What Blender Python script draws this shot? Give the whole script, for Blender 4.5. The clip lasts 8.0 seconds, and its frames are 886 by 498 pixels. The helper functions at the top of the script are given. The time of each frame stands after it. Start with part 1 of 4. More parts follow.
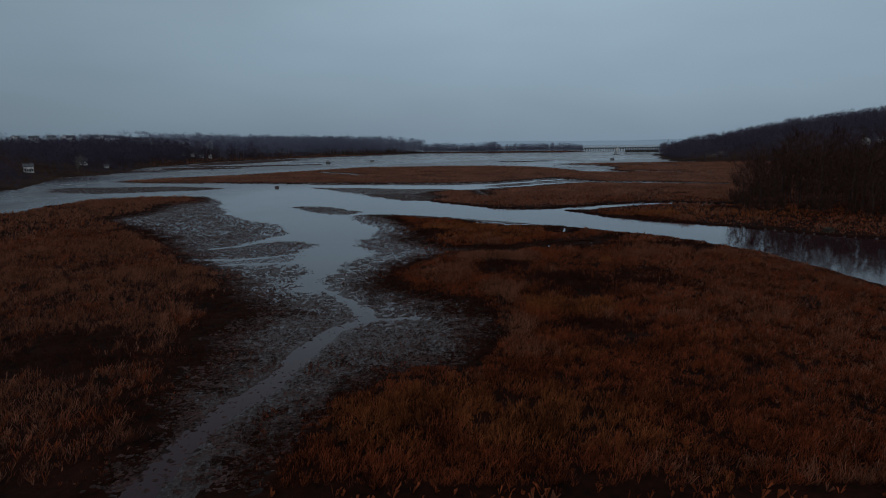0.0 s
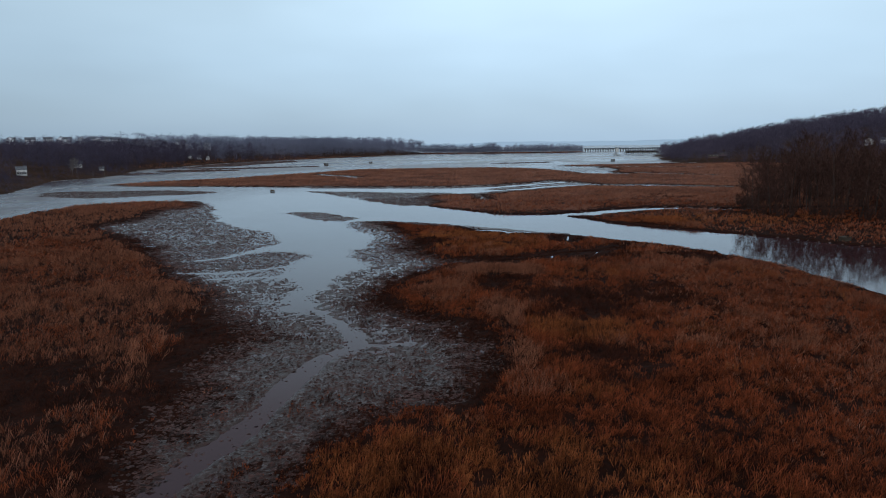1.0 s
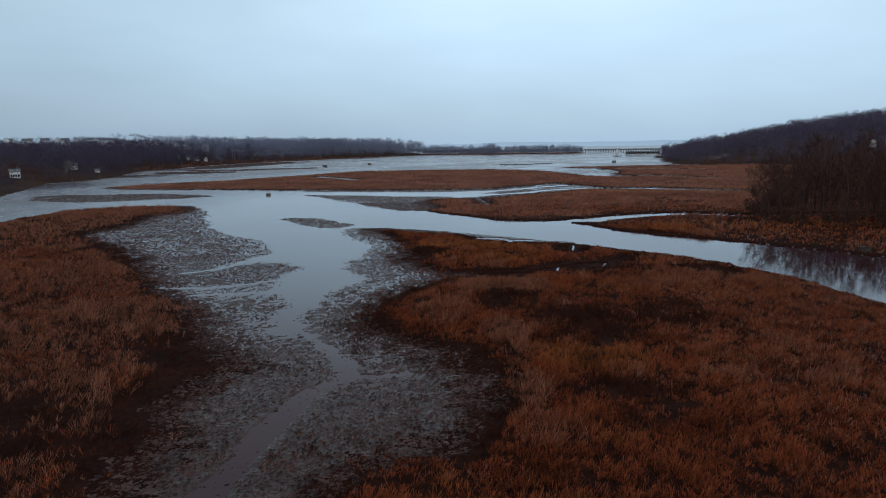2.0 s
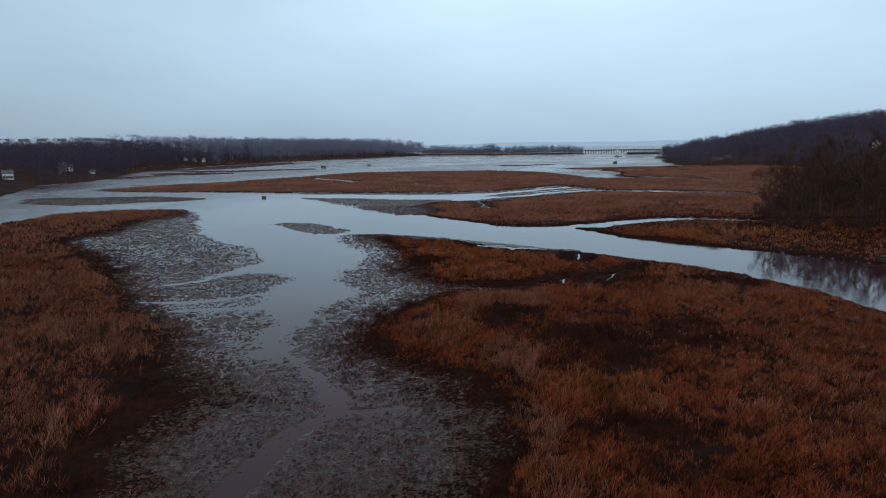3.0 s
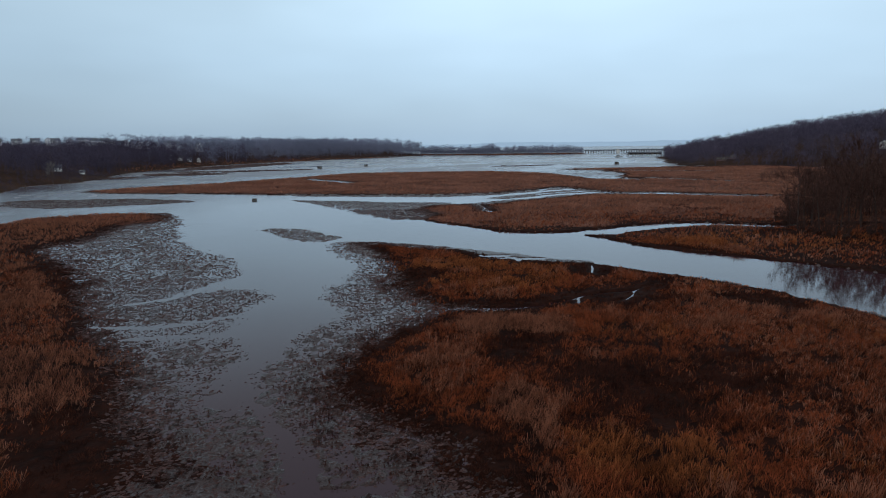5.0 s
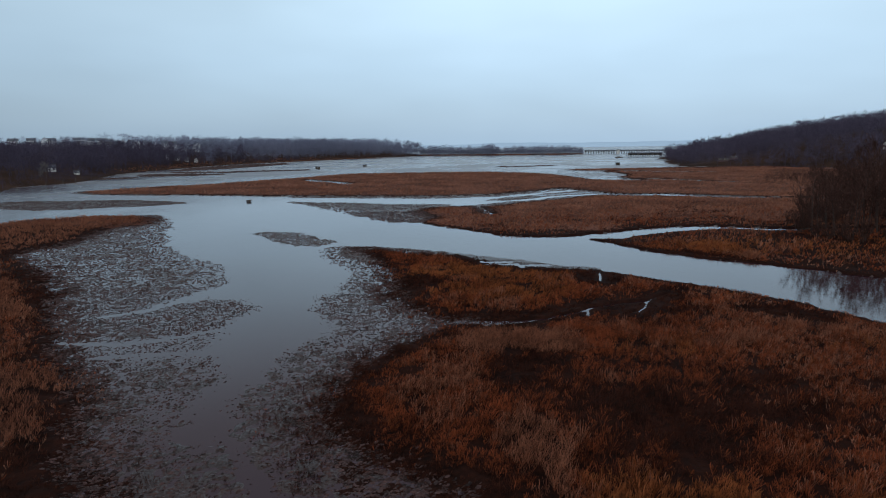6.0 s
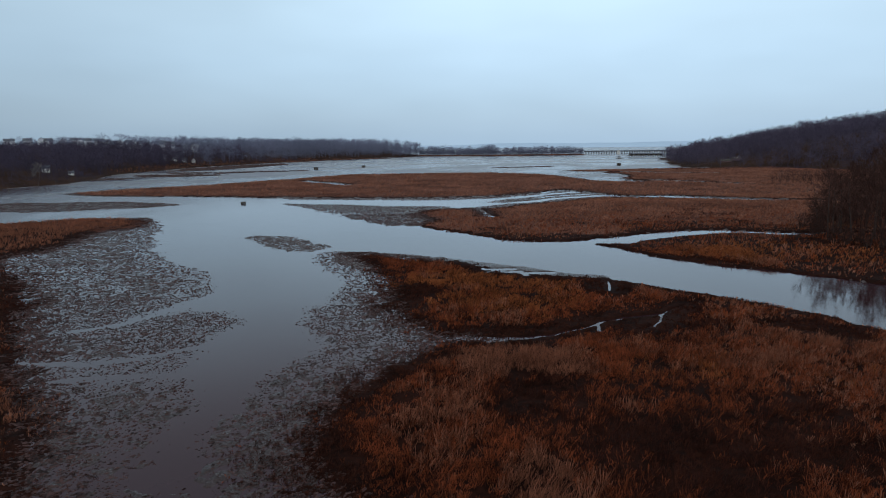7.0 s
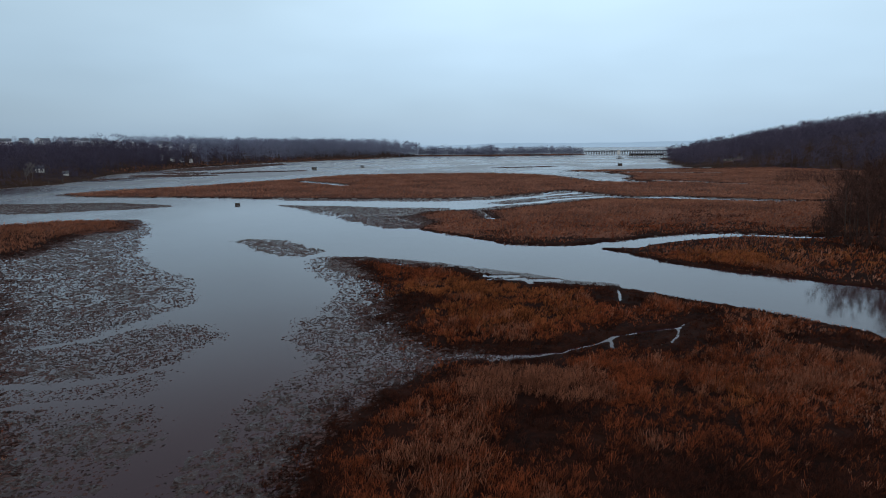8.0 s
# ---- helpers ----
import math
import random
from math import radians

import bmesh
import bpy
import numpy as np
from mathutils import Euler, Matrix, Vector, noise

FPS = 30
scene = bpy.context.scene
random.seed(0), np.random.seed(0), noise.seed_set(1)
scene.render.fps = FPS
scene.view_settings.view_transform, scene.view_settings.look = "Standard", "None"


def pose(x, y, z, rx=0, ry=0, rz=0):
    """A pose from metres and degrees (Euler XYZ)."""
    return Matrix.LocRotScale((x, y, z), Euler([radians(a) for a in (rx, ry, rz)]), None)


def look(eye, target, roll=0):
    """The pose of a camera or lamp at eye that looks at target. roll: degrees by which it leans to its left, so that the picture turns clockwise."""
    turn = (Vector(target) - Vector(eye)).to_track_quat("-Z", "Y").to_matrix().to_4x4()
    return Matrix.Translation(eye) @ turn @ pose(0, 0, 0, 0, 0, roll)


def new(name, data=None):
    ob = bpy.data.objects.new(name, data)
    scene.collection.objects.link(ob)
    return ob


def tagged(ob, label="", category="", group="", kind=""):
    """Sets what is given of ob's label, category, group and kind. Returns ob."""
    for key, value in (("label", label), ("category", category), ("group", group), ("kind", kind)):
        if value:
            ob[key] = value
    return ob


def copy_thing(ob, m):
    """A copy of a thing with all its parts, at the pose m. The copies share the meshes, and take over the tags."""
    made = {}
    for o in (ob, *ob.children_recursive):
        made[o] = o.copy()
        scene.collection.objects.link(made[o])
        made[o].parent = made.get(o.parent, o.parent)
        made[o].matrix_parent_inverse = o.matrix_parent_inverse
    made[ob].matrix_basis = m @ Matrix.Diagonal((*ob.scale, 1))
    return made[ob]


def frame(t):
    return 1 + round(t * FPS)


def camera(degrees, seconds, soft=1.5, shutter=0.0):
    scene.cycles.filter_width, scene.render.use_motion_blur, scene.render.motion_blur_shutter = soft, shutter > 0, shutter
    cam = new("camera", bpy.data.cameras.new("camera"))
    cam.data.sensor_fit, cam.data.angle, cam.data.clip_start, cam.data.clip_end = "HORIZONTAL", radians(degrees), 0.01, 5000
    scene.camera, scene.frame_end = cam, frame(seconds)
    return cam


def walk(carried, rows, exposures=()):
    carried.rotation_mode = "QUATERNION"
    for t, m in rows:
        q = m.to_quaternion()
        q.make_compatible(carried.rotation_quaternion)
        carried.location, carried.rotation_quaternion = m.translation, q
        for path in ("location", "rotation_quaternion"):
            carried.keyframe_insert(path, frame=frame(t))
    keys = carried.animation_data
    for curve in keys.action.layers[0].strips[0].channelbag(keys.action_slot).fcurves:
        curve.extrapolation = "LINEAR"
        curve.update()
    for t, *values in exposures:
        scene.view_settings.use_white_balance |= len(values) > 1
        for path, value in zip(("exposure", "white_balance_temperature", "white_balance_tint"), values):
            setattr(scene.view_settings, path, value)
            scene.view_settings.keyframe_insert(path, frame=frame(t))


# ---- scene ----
# ---- camera ----
cam = camera(73.8, 8.0, soft=1.0)
# seconds, x, y, z, yaw to the left, pitch, roll
ROWS = [
    (0, 0.50, -5.90, 19.04, 0.824, -10.055, -0.580),
    (0.5, 0.63, -3.02, 19.46, 0.790, -10.047, -0.640),
    (1, 0.67, -0.18, 19.99, 0.778, -10.014, -0.674),
    (1.5, 0.66, 2.74, 20.49, 0.767, -9.986, -0.679),
    (3, 0.69, 11.44, 21.60, 0.713, -9.955, -0.666),
    (3.5, 0.69, 14.27, 21.78, 0.694, -9.961, -0.663),
    (4, 0.63, 17.12, 21.76, 0.670, -9.971, -0.666),
    (4.5, 0.58, 20.00, 21.71, 0.633, -9.972, -0.657),
    (6, 0.59, 28.91, 21.69, 0.530, -9.940, -0.594),
    (6.5, 0.60, 31.89, 21.71, 0.506, -9.915, -0.575),
    (7, 0.63, 34.93, 21.71, 0.489, -9.898, -0.561),
    (7.5, 0.65, 37.89, 21.68, 0.472, -9.899, -0.557),
    (8, 0.67, 40.85, 21.67, 0.448, -9.905, -0.554),
]


def aim(x, y, z, yaw, pitch, roll):
    yaw, pitch = radians(yaw), radians(pitch)
    way = Vector((-math.sin(yaw) * math.cos(pitch), math.cos(yaw) * math.cos(pitch), math.sin(pitch)))
    eye = Vector((x, y, z))
    return look(eye, eye + 10 * way, roll)


walk(cam, [(row[0], aim(*row[1:])) for row in ROWS], exposures=[(0, -1.1), (0.2, -0.6), (0.4, 0.0), (8, 0.0)])

# ---- world and sun: a winter overcast ----
world = bpy.data.worlds.new("overcast_sky")
scene.world = world
world.use_nodes = True
wn, wl = world.node_tree.nodes, world.node_tree.links
wn.clear()
w_out = wn.new("ShaderNodeOutputWorld")
w_bg = wn.new("ShaderNodeBackground")
w_sky = wn.new("ShaderNodeTexSky")
w_sky.sky_type, w_sky.sun_disc = "NISHITA", False
w_sky.sun_elevation, w_sky.sun_rotation = radians(28), radians(160)
w_sky.air_density, w_sky.dust_density = 1.0, 2.0
w_gain = wn.new("ShaderNodeVectorMath")
w_gain.operation = "SCALE"
w_gain.inputs["Scale"].default_value = 0.09
w_co = wn.new("ShaderNodeTexCoord")
w_sep = wn.new("ShaderNodeSeparateXYZ")
w_ramp = wn.new("ShaderNodeValToRGB")
w_mix = wn.new("ShaderNodeMix")
w_mix.data_type = "RGBA"
w_mix.inputs["Factor"].default_value = 0.9
w_noise = wn.new("ShaderNodeTexNoise")
w_noise.inputs["Scale"].default_value = 2.2
w_noise.inputs["Detail"].default_value = 3.0
w_map = wn.new("ShaderNodeMapping")
w_map.inputs["Scale"].default_value = (1.0, 1.0, 3.5)
w_cloud = wn.new("ShaderNodeMapRange")
w_cloud.inputs["From Min"].default_value, w_cloud.inputs["From Max"].default_value = 0.3, 0.7
w_cloud.inputs["To Min"].default_value, w_cloud.inputs["To Max"].default_value = 0.93, 1.07
w_mul = wn.new("ShaderNodeVectorMath")
w_mul.operation = "SCALE"
# brightest low down; overhead sky set darker so the ground gets less light
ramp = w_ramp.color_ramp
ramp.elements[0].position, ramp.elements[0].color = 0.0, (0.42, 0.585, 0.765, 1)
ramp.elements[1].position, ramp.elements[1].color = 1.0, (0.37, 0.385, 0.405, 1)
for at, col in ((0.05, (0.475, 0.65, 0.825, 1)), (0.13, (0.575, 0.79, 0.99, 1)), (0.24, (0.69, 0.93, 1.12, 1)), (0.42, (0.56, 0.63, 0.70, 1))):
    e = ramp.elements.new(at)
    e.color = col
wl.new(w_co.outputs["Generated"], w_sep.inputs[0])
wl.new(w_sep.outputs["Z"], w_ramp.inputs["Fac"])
wl.new(w_co.outputs["Generated"], w_map.inputs["Vector"])
wl.new(w_map.outputs["Vector"], w_noise.inputs["Vector"])
wl.new(w_noise.outputs["Fac"], w_cloud.inputs["Value"])
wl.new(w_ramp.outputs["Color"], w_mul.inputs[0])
w_side = wn.new("ShaderNodeMapRange")  # west sky dimmed in place of the lens's darker left edge
w_side.inputs["From Min"].default_value, w_side.inputs["From Max"].default_value = -0.65, 0.05
w_side.inputs["To Min"].default_value, w_side.inputs["To Max"].default_value = 0.71, 1.02
wl.new(w_sep.outputs["X"], w_side.inputs["Value"])
w_both = wn.new("ShaderNodeMath")
w_both.operation = "MULTIPLY"
wl.new(w_cloud.outputs["Result"], w_both.inputs[0])
wl.new(w_side.outputs["Result"], w_both.inputs[1])
wl.new(w_both.outputs[0], w_mul.inputs["Scale"])
wl.new(w_sky.outputs["Color"], w_gain.inputs[0])
wl.new(w_gain.outputs["Vector"], w_mix.inputs["A"])
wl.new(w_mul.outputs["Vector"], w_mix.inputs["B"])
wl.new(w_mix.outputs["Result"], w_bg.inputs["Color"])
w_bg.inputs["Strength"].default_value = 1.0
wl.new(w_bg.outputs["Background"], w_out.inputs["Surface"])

sun_data = bpy.data.lights.new("sun", "SUN")
sun_data.energy, sun_data.angle, sun_data.color = 0.5, radians(25), (1.0, 0.97, 0.93)
sun = new("sun", sun_data)
sun.matrix_world = look((0, 0, 200), (40, 110, 100))

# ---- numbers in the plane ----
rng = np.random.default_rng(7)


def lattice(ix, iy, seed):
    h = (ix.astype(np.int64) * 374761393 + iy.astype(np.int64) * 668265263 + seed * 974634777) & 0x7FFFFFFF
    h = ((h ^ (h >> 13)) * 1274126177) & 0x7FFFFFFF
    return ((h ^ (h >> 16)) & 0xFFFF) / 65535.0


def value_noise(x, y, size, seed=0):
    """Smooth noise from 0 to 1 with features of that size in metres."""
    u, v = x / size, y / size
    iu, iv = np.floor(u), np.floor(v)
    fu, fv = u - iu, v - iv
    fu, fv = fu * fu * (3 - 2 * fu), fv * fv * (3 - 2 * fv)
    a, b = lattice(iu, iv, seed), lattice(iu + 1, iv, seed)
    c, d = lattice(iu, iv + 1, seed), lattice(iu + 1, iv + 1, seed)
    return (a * (1 - fu) + b * fu) * (1 - fv) + (c * (1 - fu) + d * fu) * fv


def fbm(x, y, size, seed=0, octaves=3):
    """Noise of several sizes, from -1 to 1."""
    total, gain, norm = 0.0, 1.0, 0.0
    for n in range(octaves):
        total = total + gain * (value_noise(x + 17.3 * n, y - 9.1 * n, size / 2**n, seed + n) * 2 - 1)
        norm, gain = norm + gain, gain * 0.55
    return total / norm


def inside(x, y, corners):
    """Metres inside the outline; negative outside."""
    c = np.array(corners, float)
    dist = np.full(x.shape, 1e9)
    within = np.zeros(x.shape, bool)
    for (ax, ay), (bx, by) in zip(c, np.roll(c, -1, 0)):
        ex, ey = bx - ax, by - ay
        k = np.clip(((x - ax) * ex + (y - ay) * ey) / (ex * ex + ey * ey), 0, 1)
        dist = np.minimum(dist, (x - ax - k * ex) ** 2 + (y - ay - k * ey) ** 2)
        cross = (ay > y) != (by > y)
        if by != ay:
            within ^= cross & (x < ex * (y - ay) / (by - ay) + ax)
    dist = np.sqrt(dist)
    return np.where(within, dist, -dist)


def from_line(x, y, line):
    dist = np.full(x.shape, 1e9)
    for (ax, ay), (bx, by) in zip(line[:-1], line[1:]):
        ex, ey = bx - ax, by - ay
        k = np.clip(((x - ax) * ex + (y - ay) * ey) / (ex * ex + ey * ey), 0, 1)
        dist = np.minimum(dist, np.hypot(x - ax - k * ex, y - ay - k * ey))
    return dist


def smooth(a, b, v):
    k = np.clip((v - a) / (b - a), 0, 1)
    return k * k * (3 - 2 * k)


def in_spot(x, y, spot):
    """1 at the middle of an oval patch, 0 outside."""
    cx, cy, rx, ry = spot
    return np.clip(1.25 - ((x - cx) / rx) ** 2 - ((y - cy) / ry) ** 2, 0, 1)


# ---- plan of the marsh: outlines of the reed beds, flats and uplands, in metres ----
EAST_BED = [(-20, 154), (-9, 150), (1.5, 143.5), (10.5, 135), (18.5, 131), (26, 129), (33, 123.6), (38.6, 118.6), (43.6, 113.4), (48.6, 106.4),
            (52.2, 99.6), (54.8, 92), (56.2, 83.5), (57, 76), (58.5, 60), (66, 40), (75, 15), (80, -60), (-14, -60), (-13, 20), (-11.8, 31), (-10.1, 36.7),
            (-8, 40), (-4, 42.5), (0.2, 45.5), (3, 51), (2.3, 57), (0, 62.5), (-5, 66), (-9.3, 72), (-11, 78), (-11, 83), (-9, 88.5),
            (-5, 93), (-1.5, 97.5), (-2, 102), (-5.5, 108.5), (-9, 113.5), (-9.5, 125), (-12.5, 137), (-17, 147)]
WEST_BED = [(-19, -60), (-18.8, 20), (-18.2, 31), (-18.8, 37.5), (-19.2, 42), (-19.6, 46), (-22, 50), (-22, 56), (-19.5, 58.5), (-24, 65), (-29, 75),
            (-41.5, 90), (-52, 105), (-60, 118), (-73, 134), (-88, 147), (-87, 160), (-93, 194), (-86, 200), (-94, 218), (-116, 221),
            (-130, 207), (-134, 185), (-132, 168), (-150, 150), (-200, 120), (-230, 60), (-230, -60)]
LONG_ISLAND = [(-191, 322), (-178, 352), (-144, 384), (-112, 440), (-75, 505), (-13, 515), (37, 515), (72, 480), (80, 455), (92, 395), (116, 380),
               (145, 405), (200, 452), (250, 470), (330, 460), (420, 300), (150, 262), (119, 270), (96, 285), (76, 286), (66, 303), (58, 326), (45, 312),
               (22, 291), (0, 285), (-45, 289), (-83, 295), (-124, 305), (-165, 310)]
BACK_STRIP = [(95, 540), (101, 546), (152, 557), (206, 569), (290, 560), (330, 462), (200, 436), (145, 398), (120, 384), (108, 394), (112, 415), (126, 444), (128, 480), (124, 500), (108, 526)]
MIDDLE_BED = [(-7, 195), (5, 180), (14, 171), (25, 168), (33, 170.5), (40, 174), (56, 182), (70, 184), (85, 178), (140, 176), (420, 200), (420, 296), (150, 256),
              (117, 263), (82, 278), (60, 279), (50, 268), (36, 258), (16, 240), (-6, 237), (-10, 225), (-4, 210)]
SOUTH_BED = [(33, 164), (37, 158.5), (41, 147.5), (48, 140.5), (55, 134.5), (63, 128.5), (70, 121.5), (77, 113.5), (82, 109.5), (92, 100), (104, 80),
             (112, 50), (130, -60), (420, -60), (420, 205), (130, 178), (80, 174), (72, 179), (53, 171.5), (40, 163.5)]


WEST_FLAT = [(-96, 224), (-84, 207), (-73.7, 185), (-64.4, 161.6), (-50.2, 144), (-42, 137), (-36.1, 124), (-36.3, 118), (-38.6, 113.5), (-41, 106.5), (-37.7, 110),
             (-34.6, 112.7), (-30.5, 111.4), (-26.2, 107.5), (-25.8, 104.8), (-27.1, 101.7), (-27.2, 98.6), (-26.3, 91.4), (-27, 89.4), (-33, 89.2), (-33, 88), (-25.9, 88.2), (-23, 86.5),
             (-21.3, 84.5), (-20.9, 82.5), (-21.8, 80), (-21.6, 76), (-20, 73), (-20.2, 71.2), (-19.8, 70), (-18.4, 69.8), (-15.9, 69.3), (-13.9, 66.4), (-12.1, 63.2), (-10.3, 59.7),
             (-9.5, 57.8), (-10.1, 56.4), (-11.8, 54.7), (-13.4, 52), (-13.8, 49.6), (-14.7, 46.9), (-14.8, 43.1), (-15.2, 39.8), (-15.9, 37.3), (-16.8, 35.2), (-17.6, 31), (-18.4, 20),
             (-18.6, -60), (-32, -60), (-32, 40), (-32, 62), (-60, 108), (-95, 150), (-104, 224)]
EAST_FLAT = [(-22, 158), (-25.6, 156.7), (-25.5, 147), (-22.8, 138.5), (-17.6, 133), (-16.9, 126.6), (-16.4, 119), (-14, 115.5), (-17.9, 112.3), (-17.8, 106.7), (-15.7, 102.7), (-12.8, 99),
             (-12.6, 96.5), (-14.3, 94.4), (-15.9, 91.3), (-17.2, 88.6), (-17.2, 84.6), (-16.5, 81), (-18.3, 79.6), (-17.4, 75.9), (-16.5, 72.5), (-16.3, 70.8), (-14.2, 68.8), (-11.7, 65),
             (-9.8, 61.9), (-8.6, 59.6), (-7.7, 57), (-8.5, 55.2), (-10.2, 54.1), (-11.1, 52), (-11.9, 48.4), (-12.5, 45.3), (-13.1, 42), (-13.4, 38.7), (-13.9, 37), (-14.6, 35), (-15.6, 31),
             (-16.4, 20), (-16.4, -60), (0, -60), (0, 30), (6, 45), (7, 58), (-4, 75), (-4, 90), (6, 100), (-2, 120), (-8, 140), (-13, 154)]
SMALL_BAR = [(-49.5, 178), (-47.6, 182), (-38.5, 179.5), (-31, 171), (-24.8, 164), (-28, 157.5), (-33, 157.5), (-41.5, 166.5)]
LONG_BAR = [(-190, 271), (-181, 280), (-166, 279), (-135, 281), (-113, 273), (-103, 265), (-112, 254), (-134, 246), (-150, 240), (-174, 250)]
MIDDLE_FLAT = [(-65, 268), (-48, 262), (-13, 251), (9, 249), (22, 258), (45, 280), (60, 300), (80, 282), (60, 270), (30, 235), (0, 205), (-7, 196), (-16, 198), (-32, 220), (-47, 242)]
CREEK_FLAT = [(15, 262), (40, 300), (58, 322), (70, 296), (60, 280), (40, 262)]
BACK_FLAT = [(78, 462), (95, 400), (118, 386), (150, 420), (165, 470), (130, 505), (95, 535)]
WEST_SHOAL = [(-268, 600), (-232, 640), (-214, 720), (-204, 800), (-225, 850), (-264, 780), (-282, 680)]
SHORE_BARS = [[(-251, 446), (-242, 457), (-231, 469), (-238, 480), (-251, 473), (-260, 464)], [(-242, 492), (-210, 494), (-182, 511), (-186, 527), (-225, 538), (-258, 530)],
              [(-246, 550), (-205, 554), (-196, 566), (-225, 574), (-252, 576)], [(-197, 545), (-172, 565), (-130, 588), (-134, 603), (-180, 589), (-209, 572)]]
WEST_FRINGE = [(-290, 560), (-288, 620), (-290, 700), (-280, 790), (-244, 915), (-206, 1030), (-235, 1080), (-300, 930), (-325, 790), (-330, 690), (-318, 580)]
NORTH_SPIT = [(-236, 890), (-212, 960), (-196, 1020), (-160, 1080), (-98, 1118), (-92, 1135), (-150, 1150), (-215, 1060), (-262, 935)]
CAUSEWAY_EDGE = [(46, 1303), (110, 1284), (176, 1278), (182, 1304), (110, 1310), (50, 1312)]
FAR_BAR = [(45, 622), (70, 626), (114, 650), (110, 657), (70, 640), (48, 630)]
ISLAND_RIM = [(-83, 297), (-45, 291), (0, 287), (22, 293), (45, 314), (42, 300), (22, 281), (0, 275), (-40, 279), (-83, 289)]
BANK_LEDGE = [(-18, 157), (-9, 154.4), (2, 148), (7, 144.2), (15, 140), (20.5, 134.8), (28, 130.8), (26, 127), (18, 130.5), (10, 134.5), (1, 143), (-9, 149.5), (-19, 153.5)]
REED_BEDS = [EAST_BED, WEST_BED, LONG_ISLAND, BACK_STRIP, MIDDLE_BED, SOUTH_BED, WEST_FRINGE, NORTH_SPIT, CAUSEWAY_EDGE]
FLATS = [BANK_LEDGE, ISLAND_RIM, WEST_FLAT, EAST_FLAT, SMALL_BAR, LONG_BAR, MIDDLE_FLAT, CREEK_FLAT, BACK_FLAT, WEST_SHOAL, *SHORE_BARS, FAR_BAR]

WEST_UPLAND = [(-400, -200), (-290, 120), (-206, 272), (-232, 335), (-247, 372), (-249, 398), (-243, 420), (-254, 470), (-284, 535), (-298, 610), (-300, 700), (-290, 790), (-252, 920), (-215, 1040), (-150, 1150),
               (-105, 1250), (-54, 1335), (-50, 1420), (-200, 1600), (-1500, 2600), (-4500, 3500), (-4500, -200)]
CAUSEWAY = [(-68, 1352), (50, 1306), (181, 1303), (300, 1316), (303, 1352), (180, 1346), (50, 1350), (-62, 1392)]
EAST_UPLAND = [(312, 925), (250, 711), (218, 582), (252, 560), (300, 540), (340, 450), (330, 330), (220, 240), (190, 170), (230, 60), (300, -200), (4500, -200), (4500, 2400),
               (900, 1900), (420, 1100)]
CREEKS = [([(32.4, 112.7), (29.9, 110.8), (28.4, 108.8)], -0.04), ([(28.4, 108.8), (25.5, 107.8), (23.6, 107.4), (20.2, 105.8), (16.6, 102.9), (12.4, 100.3), (8.1, 99.3), (5.1, 99.1), (2.8, 99.8), (-0.1, 99.4)], 0.18),
          ([(27.6, 130), (26.2, 128), (25.9, 125.3), (24.7, 121.1)], 0.04), ([(28.4, 108.8), (26.8, 105.6), (25.1, 103.1)], -0.03), ([(18.8, 104.4), (18.4, 101.6)], 0.05), ([(23.5, 102.4), (24.6, 103.6)], 0.05),
          ([(8, 135.4), (11.8, 135.6), (14.3, 134.4), (18.5, 134.4)], 0.45), ([(13, 136), (14, 131.8)], 0.2), ([(40.5, 102.5), (43, 101), (44, 99.5)], 0.12),
          ([(12.2, 249), (11, 241), (12.3, 231), (13, 222), (14, 216)], 1.3),
          ([(-92, 420), (-84, 407), (-70, 394), (-57, 374)], 2.6), ([(40, 262), (62, 281), (84, 279)], 1.4), ([(112, 398), (128, 394), (137, 384), (146, 372), (158, 360)], 1.6), ([(118, 512), (143, 507), (165, 494), (200, 478)], 3.0)]
RILLS = [[(-47.8, 93.9), (-41.9, 92.4), (-36.3, 92.3), (-32, 93.9), (-28.5, 96.6), (-24.5, 98.4)], [(-37, 87.6), (-33.5, 88.6), (-29.9, 89.3), (-24, 88.8)], [(-45, 103), (-40.5, 106), (-37.5, 111)], [(-8.2, 56.8), (-5.8, 57), (-3.6, 57.8)],
         [(5.6, 138.8), (8.9, 137.6), (12, 138)], [(8, 135.4), (11.8, 135.6), (14.3, 134.4), (18.5, 134.4)], [(13, 136), (14, 131.8)]]

BRAIDS = [([(4, 246), (13, 252), (24, 261), (35, 267), (49, 281), (66, 290)], 2.2), ([(22, 278), (30, 284), (39, 293), (54, 306), (74, 322)], 2.6), ([(40, 284), (52, 292), (68, 300)], 1.3)]


def warped(x, y):
    """The outlines get their small bays and points."""
    far = np.clip(y / 170, 0.35, 3)
    wx = x + far * (1.5 * fbm(x, y, 9, 11) + 0.7 * fbm(x, y, 2.2, 12, 2))
    wy = y + far * (1.5 * fbm(x, y, 9, 21) + 0.7 * fbm(x, y, 2.2, 22, 2))
    return wx, wy


def most_inside(x, y, outlines):
    best = np.full(x.shape, -1e3)
    for o in outlines:
        c = np.array(o)
        near = (x > c[:, 0].min() - 12) & (x < c[:, 0].max() + 12) & (y > c[:, 1].min() - 12) & (y < c[:, 1].max() + 12)
        if near.any():
            best[near] = np.maximum(best[near], inside(x[near], y[near], o))
    return best


